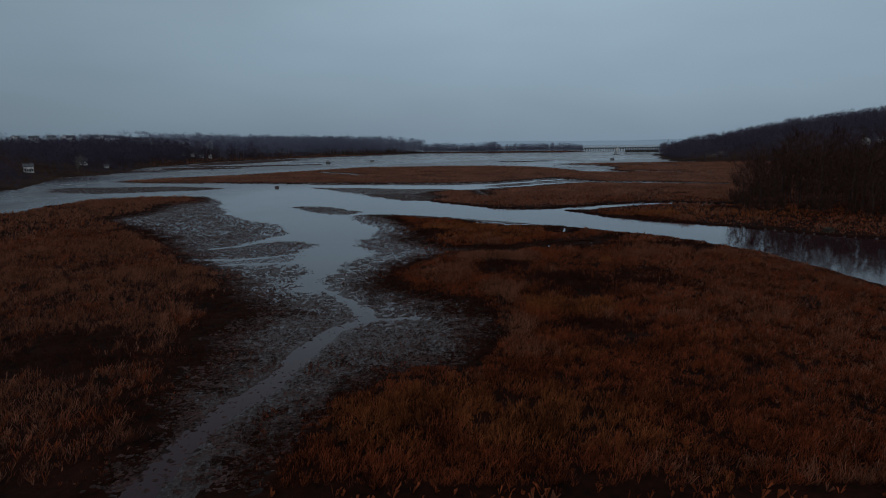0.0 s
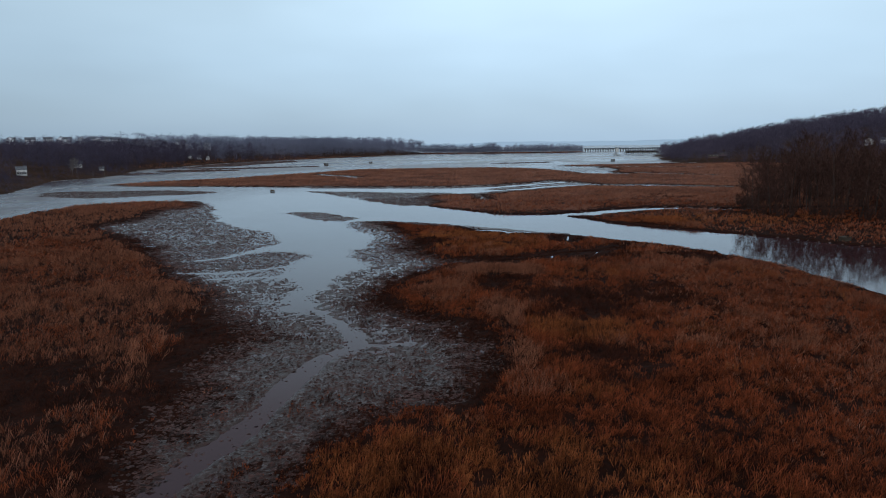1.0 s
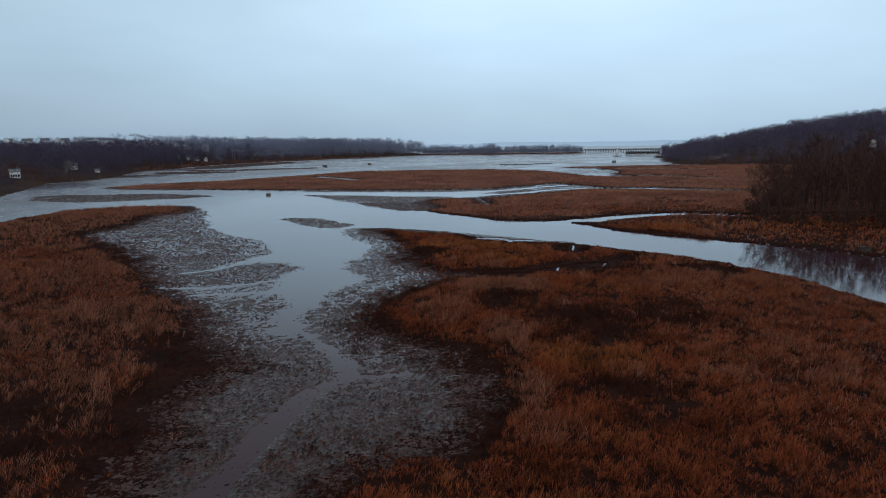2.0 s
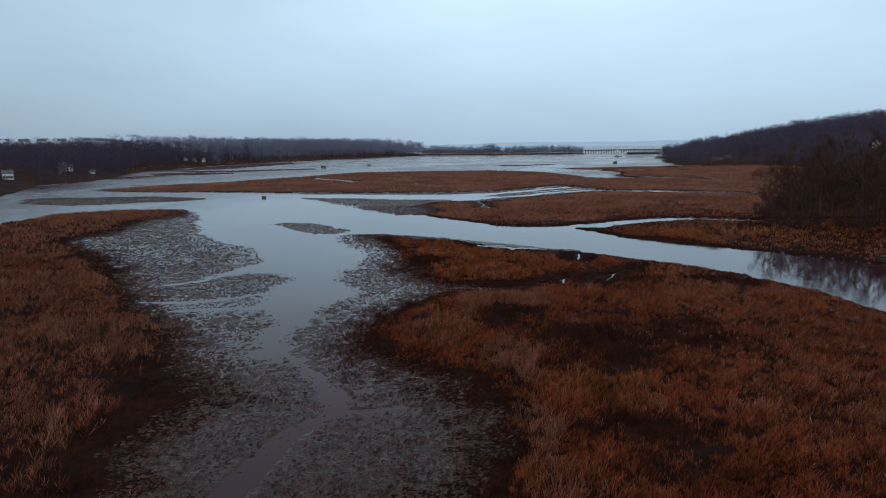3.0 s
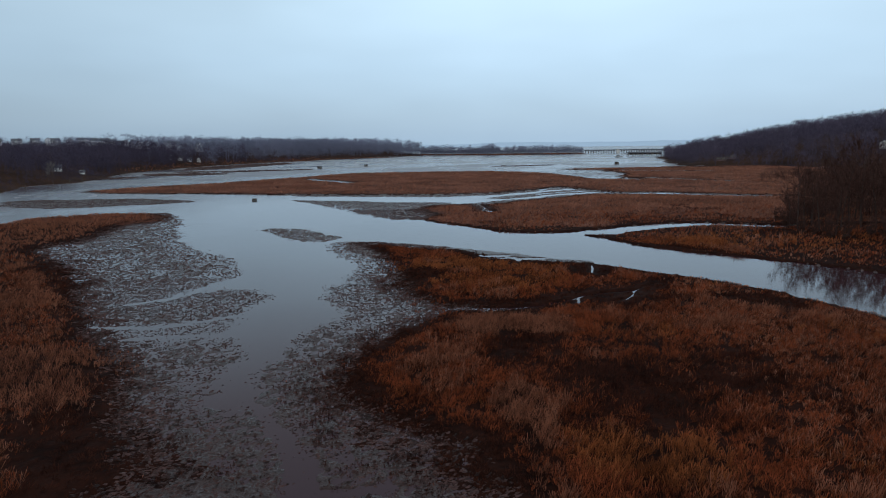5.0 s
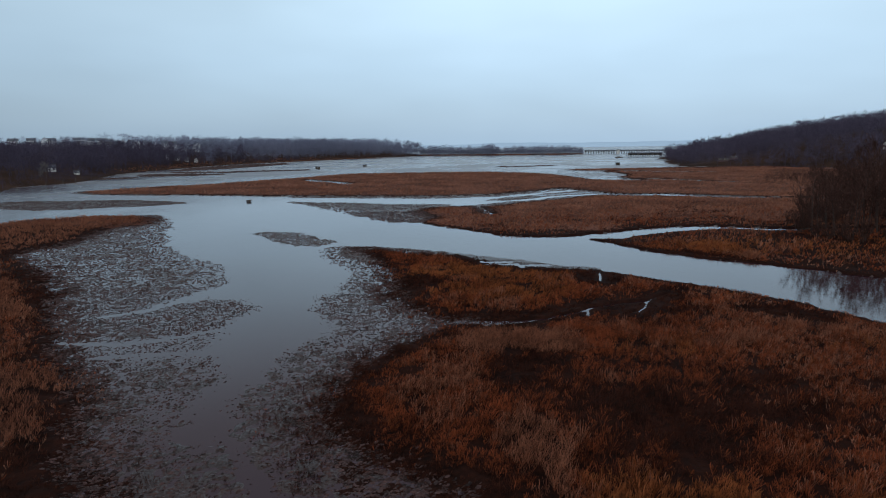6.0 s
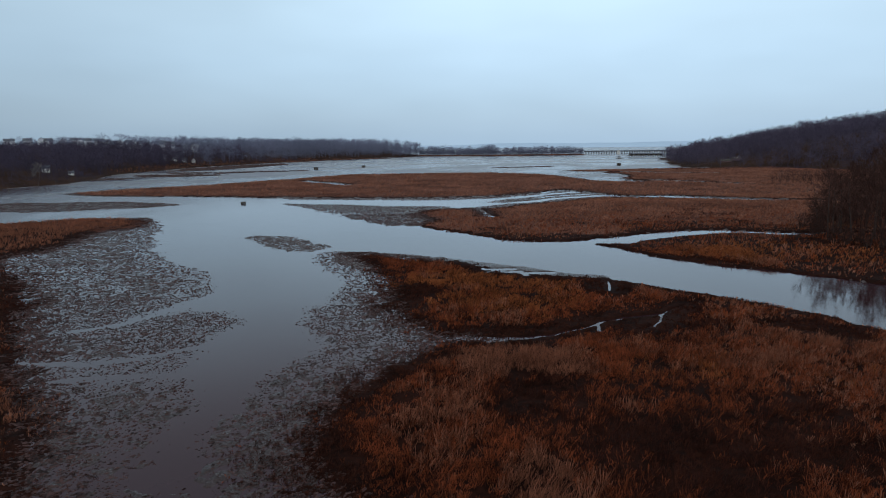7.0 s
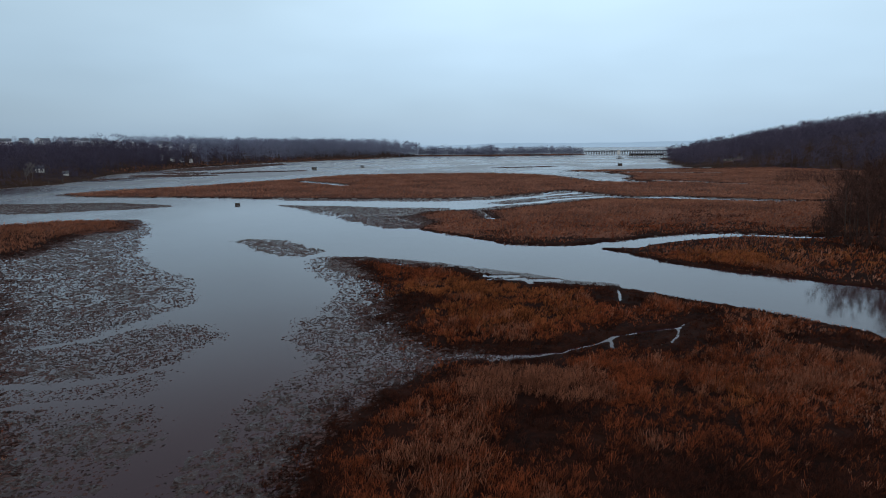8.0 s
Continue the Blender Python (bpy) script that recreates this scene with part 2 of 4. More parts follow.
def bed_depth(x, y):
    """Metres inside the nearest reed bed, with the little creeks cut out of it."""
    wx, wy = warped(x, y)
    m = most_inside(wx, wy, REED_BEDS)
    m = m + smooth(12, 0, x) * smooth(235, 200, y) * (2.0 * fbm(x, y, 6, 33) + 1.2 * fbm(x, y, 1.8, 34, 2))
    for line, half in CREEKS:
        c = np.array(line)
        near = (x > c[:, 0].min() - 4) & (x < c[:, 0].max() + 4) & (y > c[:, 1].min() - 4) & (y < c[:, 1].max() + 4)
        if near.any():
            wob = 0.5 * min(1, 0.3 + half) * fbm(x[near], y[near], 2.0, 31, 2)
            m[near] = np.minimum(m[near], from_line(x[near] + wob, y[near] - wob, line) - half - 0.35 * wob)
    return m


def flat_depth(x, y):
    wx, wy = warped(x, y)
    d = most_inside(wx, wy, FLATS)
    for line, half in zip(RILLS, (0.48, 0.5, 0.6, 0.42, 0.8, 0.85, 0.6)):
        c = np.array(line)
        near = (x > c[:, 0].min() - 4) & (x < c[:, 0].max() + 4) & (y > c[:, 1].min() - 4) & (y < c[:, 1].max() + 4)
        if near.any():
            d[near] = np.minimum(d[near], 4 * (from_line(x[near], y[near] + 0.35 * fbm(x[near], y[near], 3, 5), line) - half))
    near = (x > -70) & (x < 90) & (y > 235) & (y < 335)
    if near.any():
        for line, half in BRAIDS:
            d[near] = np.minimum(d[near], 2 * (from_line(x[near], y[near] + 1.6 * fbm(x[near], y[near], 9, 6), line) - half * (1 + 0.8 * fbm(x[near], y[near], 6, 8))))
    return d


def upland_height(x, y):
    wx, wy = x + 8 * fbm(x, y, 60, 41), y + 8 * fbm(x, y, 60, 42)
    west, east, cause = inside(wx, wy, WEST_UPLAND), inside(wx, wy, EAST_UPLAND), inside(x, y, CAUSEWAY)
    hw = np.where(west > 0, 0.6 * smooth(0, 6, west) + 29 * (1 - np.exp(-(np.abs(west) / 150) ** 1.3)), west * 0.3)
    he = np.where(east > 0, 0.6 * smooth(0, 6, east) + 62 * (1 - np.exp(-(np.abs(east) / 245) ** 1.5)), east * 0.3)
    hc = np.where(cause > 0, 2.5 * smooth(0, 10, cause), cause * 0.3)
    roll_ = 1 + 0.12 * fbm(x, y, 180, 43)
    return np.maximum(np.maximum(hw, he) * roll_, hc), west, east, cause


def ground_height(x, y):
    """Height of the ground, and which ground it is: 0 marsh peat, 1 tidal mud, 2 leaf litter, 3 meadow sod."""
    bed, flat = bed_depth(x, y), flat_depth(x, y)
    up, _, _, cause = upland_height(x, y)
    soft = smooth(14, 0, x) * smooth(235, 200, y)  # banks fall gently towards the flats and steeply to the channel
    z_bed = -0.55 + 0.85 * smooth(0, 1, (bed + 0.5 + 1.3 * soft) / (1.1 + 3.4 * soft)) + 0.10 * fbm(x, y, 1.6, 51) * (bed > 0) + 0.11 * soft * fbm(x, y, 0.75, 54, 1)
    bumps = 0.06 * fbm(x, y, 0.52, 52, 1) + 0.03 * fbm(x, y, 5, 53) + 0.09 * fbm(x, y, 30, 57) * (y > 450)
    z_flat = -0.5 + (0.475 + 0.016 * smooth(98, 76, y) + 0.02 * smooth(72, 56, y) + 0.03 * smooth(58, 48, y) + 0.10 * smooth(124, 127, y) * smooth(160, 156, y) * (x > -22) * (x < 32) * (x > -7 - 0.9 * (y - 130)) - 0.010 * smooth(84, 100, y) * smooth(230, 200, y) + 0.03 * smooth(1, 9, flat) + 0.03 * smooth(225, 245, y) - 0.09 * smooth(340, 380, y)) * smooth(-1.0, 0.2, flat) + bumps + 0.03 * (np.hypot(x + 36, y - 168) < 17) + 0.09 * smooth(400, 450, y) * (flat > 0) * (x < -100)
    z_flat = np.where(flat > -2.5, z_flat, -0.6)
    z = np.maximum(np.maximum(z_bed, z_flat), np.maximum(up, -0.6))
    what = np.where(up >= np.maximum(z_bed, z_flat), 2, np.where(bed + soft * (2.2 * fbm(x, y, 1.1, 55, 2) - 0.3) > -0.6 - 0.8 * soft, 0, 1))
    what = np.where((what == 0) & (bed > 1.5) & (y + 25 * fbm(x, y, 20, 79) > 190), 3, what)
    what = np.where((what == 3) & (y > 540) & (x < -60), 2, what)
    what = np.where(cause > -1, 3, what)
    return z, what


# ---- materials ----
def material(name):
    m = bpy.data.materials.new(name)
    m.use_nodes = True
    n = m.node_tree.nodes
    return m, n, m.node_tree.links, n["Principled BSDF"]


def rough_material(name, dark, light, size=1.0, rough=(0.7, 0.95), bump=0.3, big=8.0, stretch=(1, 1, 1), metal=0.0, spec=0.4, per_piece=False, island=False, spread=0.5):
    """A surface whose colour wanders between two tones at two sizes, with fine relief."""
    m, n, l, b = material(name)
    co = n.new("ShaderNodeTexCoord")
    mp = n.new("ShaderNodeMapping")
    mp.inputs["Scale"].default_value = stretch
    l.new(co.outputs["Object"], mp.inputs["Vector"])
    fine, wide = n.new("ShaderNodeTexNoise"), n.new("ShaderNodeTexNoise")
    fine.inputs["Scale"].default_value, fine.inputs["Detail"].default_value = 1 / size, 5
    wide.inputs["Scale"].default_value, wide.inputs["Detail"].default_value = 1 / (size * big), 3
    for t in (fine, wide):
        l.new(mp.outputs["Vector"], t.inputs["Vector"])
    add = n.new("ShaderNodeMath")
    add.operation = "ADD"
    l.new(fine.outputs["Fac"], add.inputs[0])
    l.new(wide.outputs["Fac"], add.inputs[1])
    last = add
    if per_piece or island:
        info = n.new("ShaderNodeNewGeometry" if island else "ShaderNodeObjectInfo")
        more = n.new("ShaderNodeMath")
        more.operation = "MULTIPLY_ADD"
        l.new(info.outputs["Random Per Island" if island else "Random"], more.inputs[0])
        more.inputs[1].default_value = spread if island else 0.3
        l.new(add.outputs[0], more.inputs[2])
        shift = n.new("ShaderNodeMath")
        shift.operation = "SUBTRACT"
        l.new(more.outputs[0], shift.inputs[0])
        shift.inputs[1].default_value = spread / 2 if island else 0.15
        last = shift
    rng_ = n.new("ShaderNodeMapRange")
    rng_.inputs["From Min"].default_value, rng_.inputs["From Max"].default_value = 0.72, 1.28
    l.new(last.outputs[0], rng_.inputs["Value"])
    mix = n.new("ShaderNodeMix")
    mix.data_type = "RGBA"
    mix.inputs["A"].default_value, mix.inputs["B"].default_value = (*dark, 1), (*light, 1)
    l.new(rng_.outputs["Result"], mix.inputs["Factor"])
    l.new(mix.outputs["Result"], b.inputs["Base Color"])
    rr = n.new("ShaderNodeMapRange")
    rr.inputs["From Min"].default_value, rr.inputs["From Max"].default_value = 0.35, 0.65
    rr.inputs["To Min"].default_value, rr.inputs["To Max"].default_value = rough
    l.new(fine.outputs["Fac"], rr.inputs["Value"])
    l.new(rr.outputs["Result"], b.inputs["Roughness"])
    b.inputs["Metallic"].default_value = metal
    b.inputs["Specular IOR Level"].default_value = spec
    if bump:
        bp = n.new("ShaderNodeBump")
        bp.inputs["Strength"].default_value, bp.inputs["Distance"].default_value = bump, size * 0.3
        l.new(fine.outputs["Fac"], bp.inputs["Height"])
        l.new(bp.outputs["Normal"], b.inputs["Normal"])
    return m


PEAT = rough_material("marsh_peat", (0.008, 0.0031, 0.0023), (0.032, 0.0112, 0.0073), 0.5, (0.85, 1.0), 0.9, spec=0.05)
MUD = rough_material("tidal_mud", (0.016, 0.0074, 0.0066), (0.048, 0.0242, 0.0214), 0.2, (0.64, 0.18), 0.6, 14.0, spec=0.33)
LITTER = rough_material("leaf_litter", (0.018, 0.010, 0.008), (0.065, 0.034, 0.022), 3.0, (0.9, 1.0), 0.5, spec=0.05)
REED_RUST = rough_material("rust_reed", (0.050, 0.0126, 0.0058), (0.310, 0.0800, 0.0318), 0.5, (0.6, 0.85), 0, 8.0, island=True, spec=0.06)
REED_BLOND = rough_material("blond_reed", (0.115, 0.041, 0.0235), (0.335, 0.136, 0.080), 0.5, (0.6, 0.85), 0, 7.0, island=True, spec=0.06)
REED_DARK = rough_material("rotten_reed", (0.017, 0.0058, 0.0039), (0.074, 0.0236, 0.0141), 0.5, (0.6, 0.9), 0, 7.0, island=True, spec=0.06)
REED_ORANGE = rough_material("orange_reed", (0.085, 0.0248, 0.009), (0.36, 0.118, 0.0414), 0.5, (0.6, 0.85), 0, 8.0, island=True, spec=0.06)
REED_MEADOW_HAZE = rough_material("meadow_grass", (0.135, 0.054, 0.0352), (0.395, 0.182, 0.116), 0.8, (0.6, 0.85), 0, 26.0, island=True, spec=0.06)
CLUMP = rough_material("mud_clump", (0.013, 0.0060, 0.0055), (0.080, 0.041, 0.0375), 0.3, (0.7, 0.4), 0.3, 8.0, island=True, spec=0.22)
BARK = rough_material("grove_bark", (0.030, 0.019, 0.016), (0.09, 0.060, 0.050), 0.5, (0.8, 0.95), 0.4, 12.0, (1, 1, 0.3))
TWIG = rough_material("grove_twigs", (0.037, 0.0185, 0.0148), (0.118, 0.059, 0.047), 1.0, (0.85, 1.0), 0, 12.0, island=True, spec=0.1)
# twigs of the far woods: haze painted in, lighter and bluer with distance
FAR_TWIG_HAZE = rough_material("woodland_twigs_haze", (0.050, 0.043, 0.064), (0.100, 0.085, 0.126), 5.0, (0.9, 1.0), 0, 12.0, island=True, spec=0.0, spread=0.12)
HILL_TWIG_HAZE = rough_material("hill_twigs_haze", (0.064, 0.054, 0.080), (0.124, 0.106, 0.152), 6.0, (0.9, 1.0), 0, 12.0, island=True, spec=0.0, spread=0.12)
FARTHEST_TWIG_HAZE = rough_material("farthest_twigs_haze", (0.122, 0.130, 0.184), (0.240, 0.254, 0.348), 6.0, (0.9, 1.0), 0, 12.0, island=True, spec=0.0, spread=0.12)
SOD = rough_material("meadow_sod", (0.052, 0.0193, 0.0126), (0.19, 0.0782, 0.0513), 0.8, (0.85, 1.0), 0.5, 26.0, spec=0.06)
PALE_BARK = rough_material("pale_bark", (0.09, 0.08, 0.08), (0.21, 0.19, 0.19), 0.6, (0.8, 0.95), 0.3)
BOATHOUSE = rough_material("faded_red_boards", (0.12, 0.07, 0.07), (0.24, 0.15, 0.15), 0.5, (0.7, 0.9), 0.1)
WHITE = rough_material("white_paint", (0.55, 0.55, 0.54), (0.80, 0.80, 0.78), 0.6, (0.5, 0.7), 0.1)
GREY_SIDING = rough_material("grey_siding", (0.48, 0.50, 0.53), (0.70, 0.72, 0.75), 0.6, (0.6, 0.8), 0.1, per_piece=True)
PALE_SIDING = rough_material("pale_siding", (0.62, 0.64, 0.68), (0.82, 0.84, 0.88), 0.6, (0.6, 0.8), 0.1, per_piece=True)
SHINGLE = rough_material("roof_shingle", (0.065, 0.072, 0.088), (0.14, 0.15, 0.175), 0.5, (0.8, 0.95), 0.3, per_piece=True)
TIMBER = rough_material("weathered_timber", (0.045, 0.037, 0.031), (0.15, 0.125, 0.105), 0.4, (0.7, 0.95), 0.3, 6.0, (1, 1, 0.2))
STEEL = rough_material("bridge_steel", (0.07, 0.08, 0.095), (0.15, 0.165, 0.19), 0.8, (0.5, 0.8), 0.1)
BRUSH = rough_material("blind_brush", (0.018, 0.013, 0.010), (0.06, 0.043, 0.030), 0.3, (0.8, 0.95), 0.5, island=True)
DARK_GLASS, _, _, _b = material("window_glass")
_b.inputs["Base Color"].default_value, _b.inputs["Roughness"].default_value = (0.02, 0.025, 0.03, 1), 0.08

WATER, _n, _l, _b = material("tidal_water")
_b.inputs["Base Color"].default_value = (0.034, 0.0155, 0.0205, 1)
_b.inputs["Specular Tint"].default_value = (1.0, 0.80, 0.93, 1)
_b.inputs["IOR"].default_value = 1.333
_b.inputs["Roughness"].default_value = 0.07
_co, _mp, _t1, _t2, _bp = (_n.new("ShaderNode" + k) for k in ("TexCoord", "Mapping", "TexNoise", "TexNoise", "Bump"))
_l.new(_co.outputs["Object"], _mp.inputs["Vector"])
_mp.inputs["Scale"].default_value = (1.0, 0.75, 1.0)
_t1.inputs["Scale"].default_value, _t1.inputs["Detail"].default_value = 1.6, 3
_t2.inputs["Scale"].default_value, _t2.inputs["Detail"].default_value = 0.03, 3
_l.new(_mp.outputs["Vector"], _t1.inputs["Vector"])
_l.new(_mp.outputs["Vector"], _t2.inputs["Vector"])
_bp.inputs["Strength"].default_value, _bp.inputs["Distance"].default_value = 0.06, 0.05
_l.new(_t1.outputs["Fac"], _bp.inputs["Height"])
_l.new(_bp.outputs["Normal"], _b.inputs["Normal"])
_r = _n.new("ShaderNodeMapRange")
_r.inputs["From Min"].default_value, _r.inputs["From Max"].default_value = 0.4, 0.65
_r.inputs["To Min"].default_value, _r.inputs["To Max"].default_value = 0.04, 0.10
_l.new(_t2.outputs["Fac"], _r.inputs["Value"])
_sep, _open, _west, _max, _wind = (_n.new("ShaderNode" + k) for k in ("SeparateXYZ", "MapRange", "MapRange", "Math", "Mix"))
_l.new(_co.outputs["Object"], _sep.inputs[0])
_open.inputs["From Min"].default_value, _open.inputs["From Max"].default_value = 230, 420
_west.inputs["From Min"].default_value, _west.inputs["From Max"].default_value = -70, -150
_l.new(_sep.outputs["Y"], _open.inputs["Value"])
_l.new(_sep.outputs["X"], _west.inputs["Value"])
_max.operation = "MAXIMUM"
_l.new(_open.outputs["Result"], _max.inputs[0])
_l.new(_west.outputs["Result"], _max.inputs[1])
_t3, _lull, _gust = (_n.new("ShaderNode" + k) for k in ("TexNoise", "MapRange", "Math"))  # calm lanes in the wind ripple
_t3.inputs["Scale"].default_value, _t3.inputs["Detail"].default_value = 0.016, 4
_l.new(_mp.outputs["Vector"], _t3.inputs["Vector"])
_lull.inputs["From Min"].default_value, _lull.inputs["From Max"].default_value = 0.40, 0.56
_lull.inputs["To Min"].default_value = 0.35
_l.new(_t3.outputs["Fac"], _lull.inputs["Value"])
_gust.operation = "MULTIPLY"
_l.new(_max.outputs[0], _gust.inputs[0])
_l.new(_lull.outputs["Result"], _gust.inputs[1])
_l.new(_gust.outputs[0], _wind.inputs["Factor"])
_l.new(_r.outputs["Result"], _wind.inputs["A"])
_wind.inputs["B"].default_value = 0.34
_sheen, _bay = (_n.new("ShaderNode" + k) for k in ("Mix", "MapRange"))  # open river painted paler, in place of bright sky reflected by its waves
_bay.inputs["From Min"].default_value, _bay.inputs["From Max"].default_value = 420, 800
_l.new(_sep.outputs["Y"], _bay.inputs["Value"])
_sheen.data_type = "RGBA"
_sheen.inputs["A"].default_value, _sheen.inputs["B"].default_value = (0.034, 0.0155, 0.0205, 1), (0.125, 0.125, 0.135, 1)
_l.new(_bay.outputs["Result"], _sheen.inputs["Factor"])
_l.new(_sheen.outputs["Result"], _b.inputs["Base Color"])
_l.new(_wind.outputs["Result"], _b.inputs["Roughness"])

# haze over the far hills is painted: blue colour with a glow of its own
HAZE_HILL, _n, _l, _b = material("far_shore_haze_glow")
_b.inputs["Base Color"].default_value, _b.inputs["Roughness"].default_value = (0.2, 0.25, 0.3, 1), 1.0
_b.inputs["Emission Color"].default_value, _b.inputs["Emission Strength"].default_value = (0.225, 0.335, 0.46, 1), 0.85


# ---- meshes ----
def mesh_of(name, verts, faces, mats, which=None, shade=False):
    """A mesh from arrays of places and of equal-sided faces."""
    verts, faces = np.asarray(verts, np.float32), np.asarray(faces, np.int32)
    sides = faces.shape[1]
    me = bpy.data.meshes.new(name)
    me.vertices.add(len(verts))
    me.vertices.foreach_set("co", verts.ravel())
    me.loops.add(faces.size)
    me.loops.foreach_set("vertex_index", faces.ravel())
    me.polygons.add(len(faces))
    me.polygons.foreach_set("loop_start", np.arange(0, faces.size, sides, dtype=np.int32))
    me.polygons.foreach_set("loop_total", np.full(len(faces), sides, np.int32))
    for m in mats:
        me.materials.append(m)
    if which is not None:
        me.polygons.foreach_set("material_index", np.asarray(which, np.int32))
    me.polygons.foreach_set("use_smooth", np.full(len(faces), shade, bool))
    me.update(calc_edges=True)
    me.validate()
    return me


def part(name, bm, mat, parent=None, label=""):
    """One mesh object from a bmesh, under its thing."""
    me = bpy.data.meshes.new(name)
    bm.to_mesh(me)
    bm.free()
    me.materials.append(mat)
    ob = new(name, me)
    ob.parent = parent
    return tagged(ob, label)


def thing(name, m, label, category, group=""):
    ob = new(name)
    ob.matrix_world = m
    return tagged(ob, label, category, group)


def box(bm, x0, x1, y0, y1, z0, z1, bevel=0.0):
    res = bmesh.ops.create_cube(bm, size=1.0)["verts"]
    for v in res:
        v.co = Vector(((x0 + x1) / 2 + v.co.x * (x1 - x0), (y0 + y1) / 2 + v.co.y * (y1 - y0), (z0 + z1) / 2 + v.co.z * (z1 - z0)))
    if bevel:
        edges = list({e for v in res for e in v.link_edges})
        bmesh.ops.bevel(bm, geom=edges, offset=bevel, segments=1, affect="EDGES")
    return bm


def boxed(*dims, bevel=0.0):
    return box(bmesh.new(), *dims, bevel=bevel)


def post(r, h, sides=8, z0=0.0, taper=0.9):
    bm = bmesh.new()
    bmesh.ops.create_cone(bm, cap_ends=True, segments=sides, radius1=r, radius2=r * taper, depth=h, matrix=Matrix.Translation((0, 0, z0 + h / 2)))
    return bm


# ---- ground and water ----
def steps(*runs):
    """Grid lines: runs of (start, end, step at start, step at end)."""
    out = []
    for a, b, s0, s1 in runs:
        v = a
        while v < b - 1e-6:
            out.append(v)
            v += s0 + (s1 - s0) * (v - a) / (b - a)
    out.append(runs[-1][1])
    return np.array(out)


gx = steps((-4800, -700, 300, 40), (-700, -150, 22, 5), (-150, -62, 3.0, 0.8), (-62, -36, 0.6, 0.45), (-36, 2, 0.36, 0.36), (2, 34, 0.36, 0.38), (34, 62, 0.6, 0.8), (62, 150, 1.0, 3.0), (150, 600, 4, 22), (600, 4800, 40, 300))
gy = steps((-3000, -60, 300, 30), (-60, 20, 1.5, 0.8), (20, 28, 0.8, 0.5), (28, 97, 0.4, 0.4), (97, 113, 0.3, 0.3), (113, 140, 0.45, 0.65), (140, 330, 0.7, 2.2), (330, 1270, 3, 22), (1270, 1430, 8, 8), (1430, 1500, 20, 40), (1500, 4700, 60, 300))
GX, GY = np.meshgrid(gx, gy)
fx, fy = GX.ravel(), GY.ravel()
fz, kind_of = ground_height(fx, fy)
nx, ny = len(gx), len(gy)
i = np.arange(nx * ny).reshape(ny, nx)
quads = np.stack([i[:-1, :-1].ravel(), i[:-1, 1:].ravel(), i[1:, 1:].ravel(), i[1:, :-1].ravel()], 1)
ground = new("ground", mesh_of("ground", np.stack([fx, fy, fz], 1), quads, [PEAT, MUD, LITTER, SOD], kind_of[quads[:, 0]], True))
tagged(ground, "dark peat, wet tidal mud and brown wooded banks", "ground", kind="structure")

wv = [(-4800, -3000, 0), (4800, -3000, 0), (4800, 4780, 0), (-4800, 4780, 0)]
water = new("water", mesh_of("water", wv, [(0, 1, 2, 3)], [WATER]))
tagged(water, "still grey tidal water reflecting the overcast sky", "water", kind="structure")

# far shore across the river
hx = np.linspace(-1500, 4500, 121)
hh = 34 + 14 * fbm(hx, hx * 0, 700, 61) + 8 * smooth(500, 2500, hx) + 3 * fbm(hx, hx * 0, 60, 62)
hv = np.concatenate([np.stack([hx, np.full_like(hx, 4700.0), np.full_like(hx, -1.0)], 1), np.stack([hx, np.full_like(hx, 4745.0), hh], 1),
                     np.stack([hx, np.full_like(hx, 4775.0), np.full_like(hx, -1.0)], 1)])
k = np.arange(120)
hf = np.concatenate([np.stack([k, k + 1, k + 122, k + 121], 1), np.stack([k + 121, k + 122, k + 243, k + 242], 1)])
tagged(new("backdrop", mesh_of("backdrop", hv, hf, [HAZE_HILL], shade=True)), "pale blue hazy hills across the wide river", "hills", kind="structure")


def land_at(x, y):
    z, _ = ground_height(np.array([float(x)]), np.array([float(y)]))
    return float(z[0])


# ---- reeds ----
DARK_SPOTS = [(13, 80, 11, 9), (23, 78, 10, 11), (14, 69, 9, 6), (-25, 66, 5, 13), (-33, 46, 12, 7), (-24, 50, 5, 9), (15, 52, 6, 4), (-66, 128, 16, 8), (-5, 118, 4, 8), (24, 104, 12, 4), (46, 100, 5, 4)]
BLOND_SPOTS = [(6.5, 67, 2.8, 6), (7, 53, 2.5, 5), (6, 91, 10, 6.5), (-41, 76, 9, 8), (-60, 106, 11, 8), (-104, 166, 30, 26), (-118, 198, 24, 14), (-92, 190, 26, 30), (-26, 50, 4, 4)]


ORANGE_SPOTS = [(15, 62, 7, 6), (6, 123, 18, 16), (2, 33, 14, 6), (70, 150, 30, 14)]


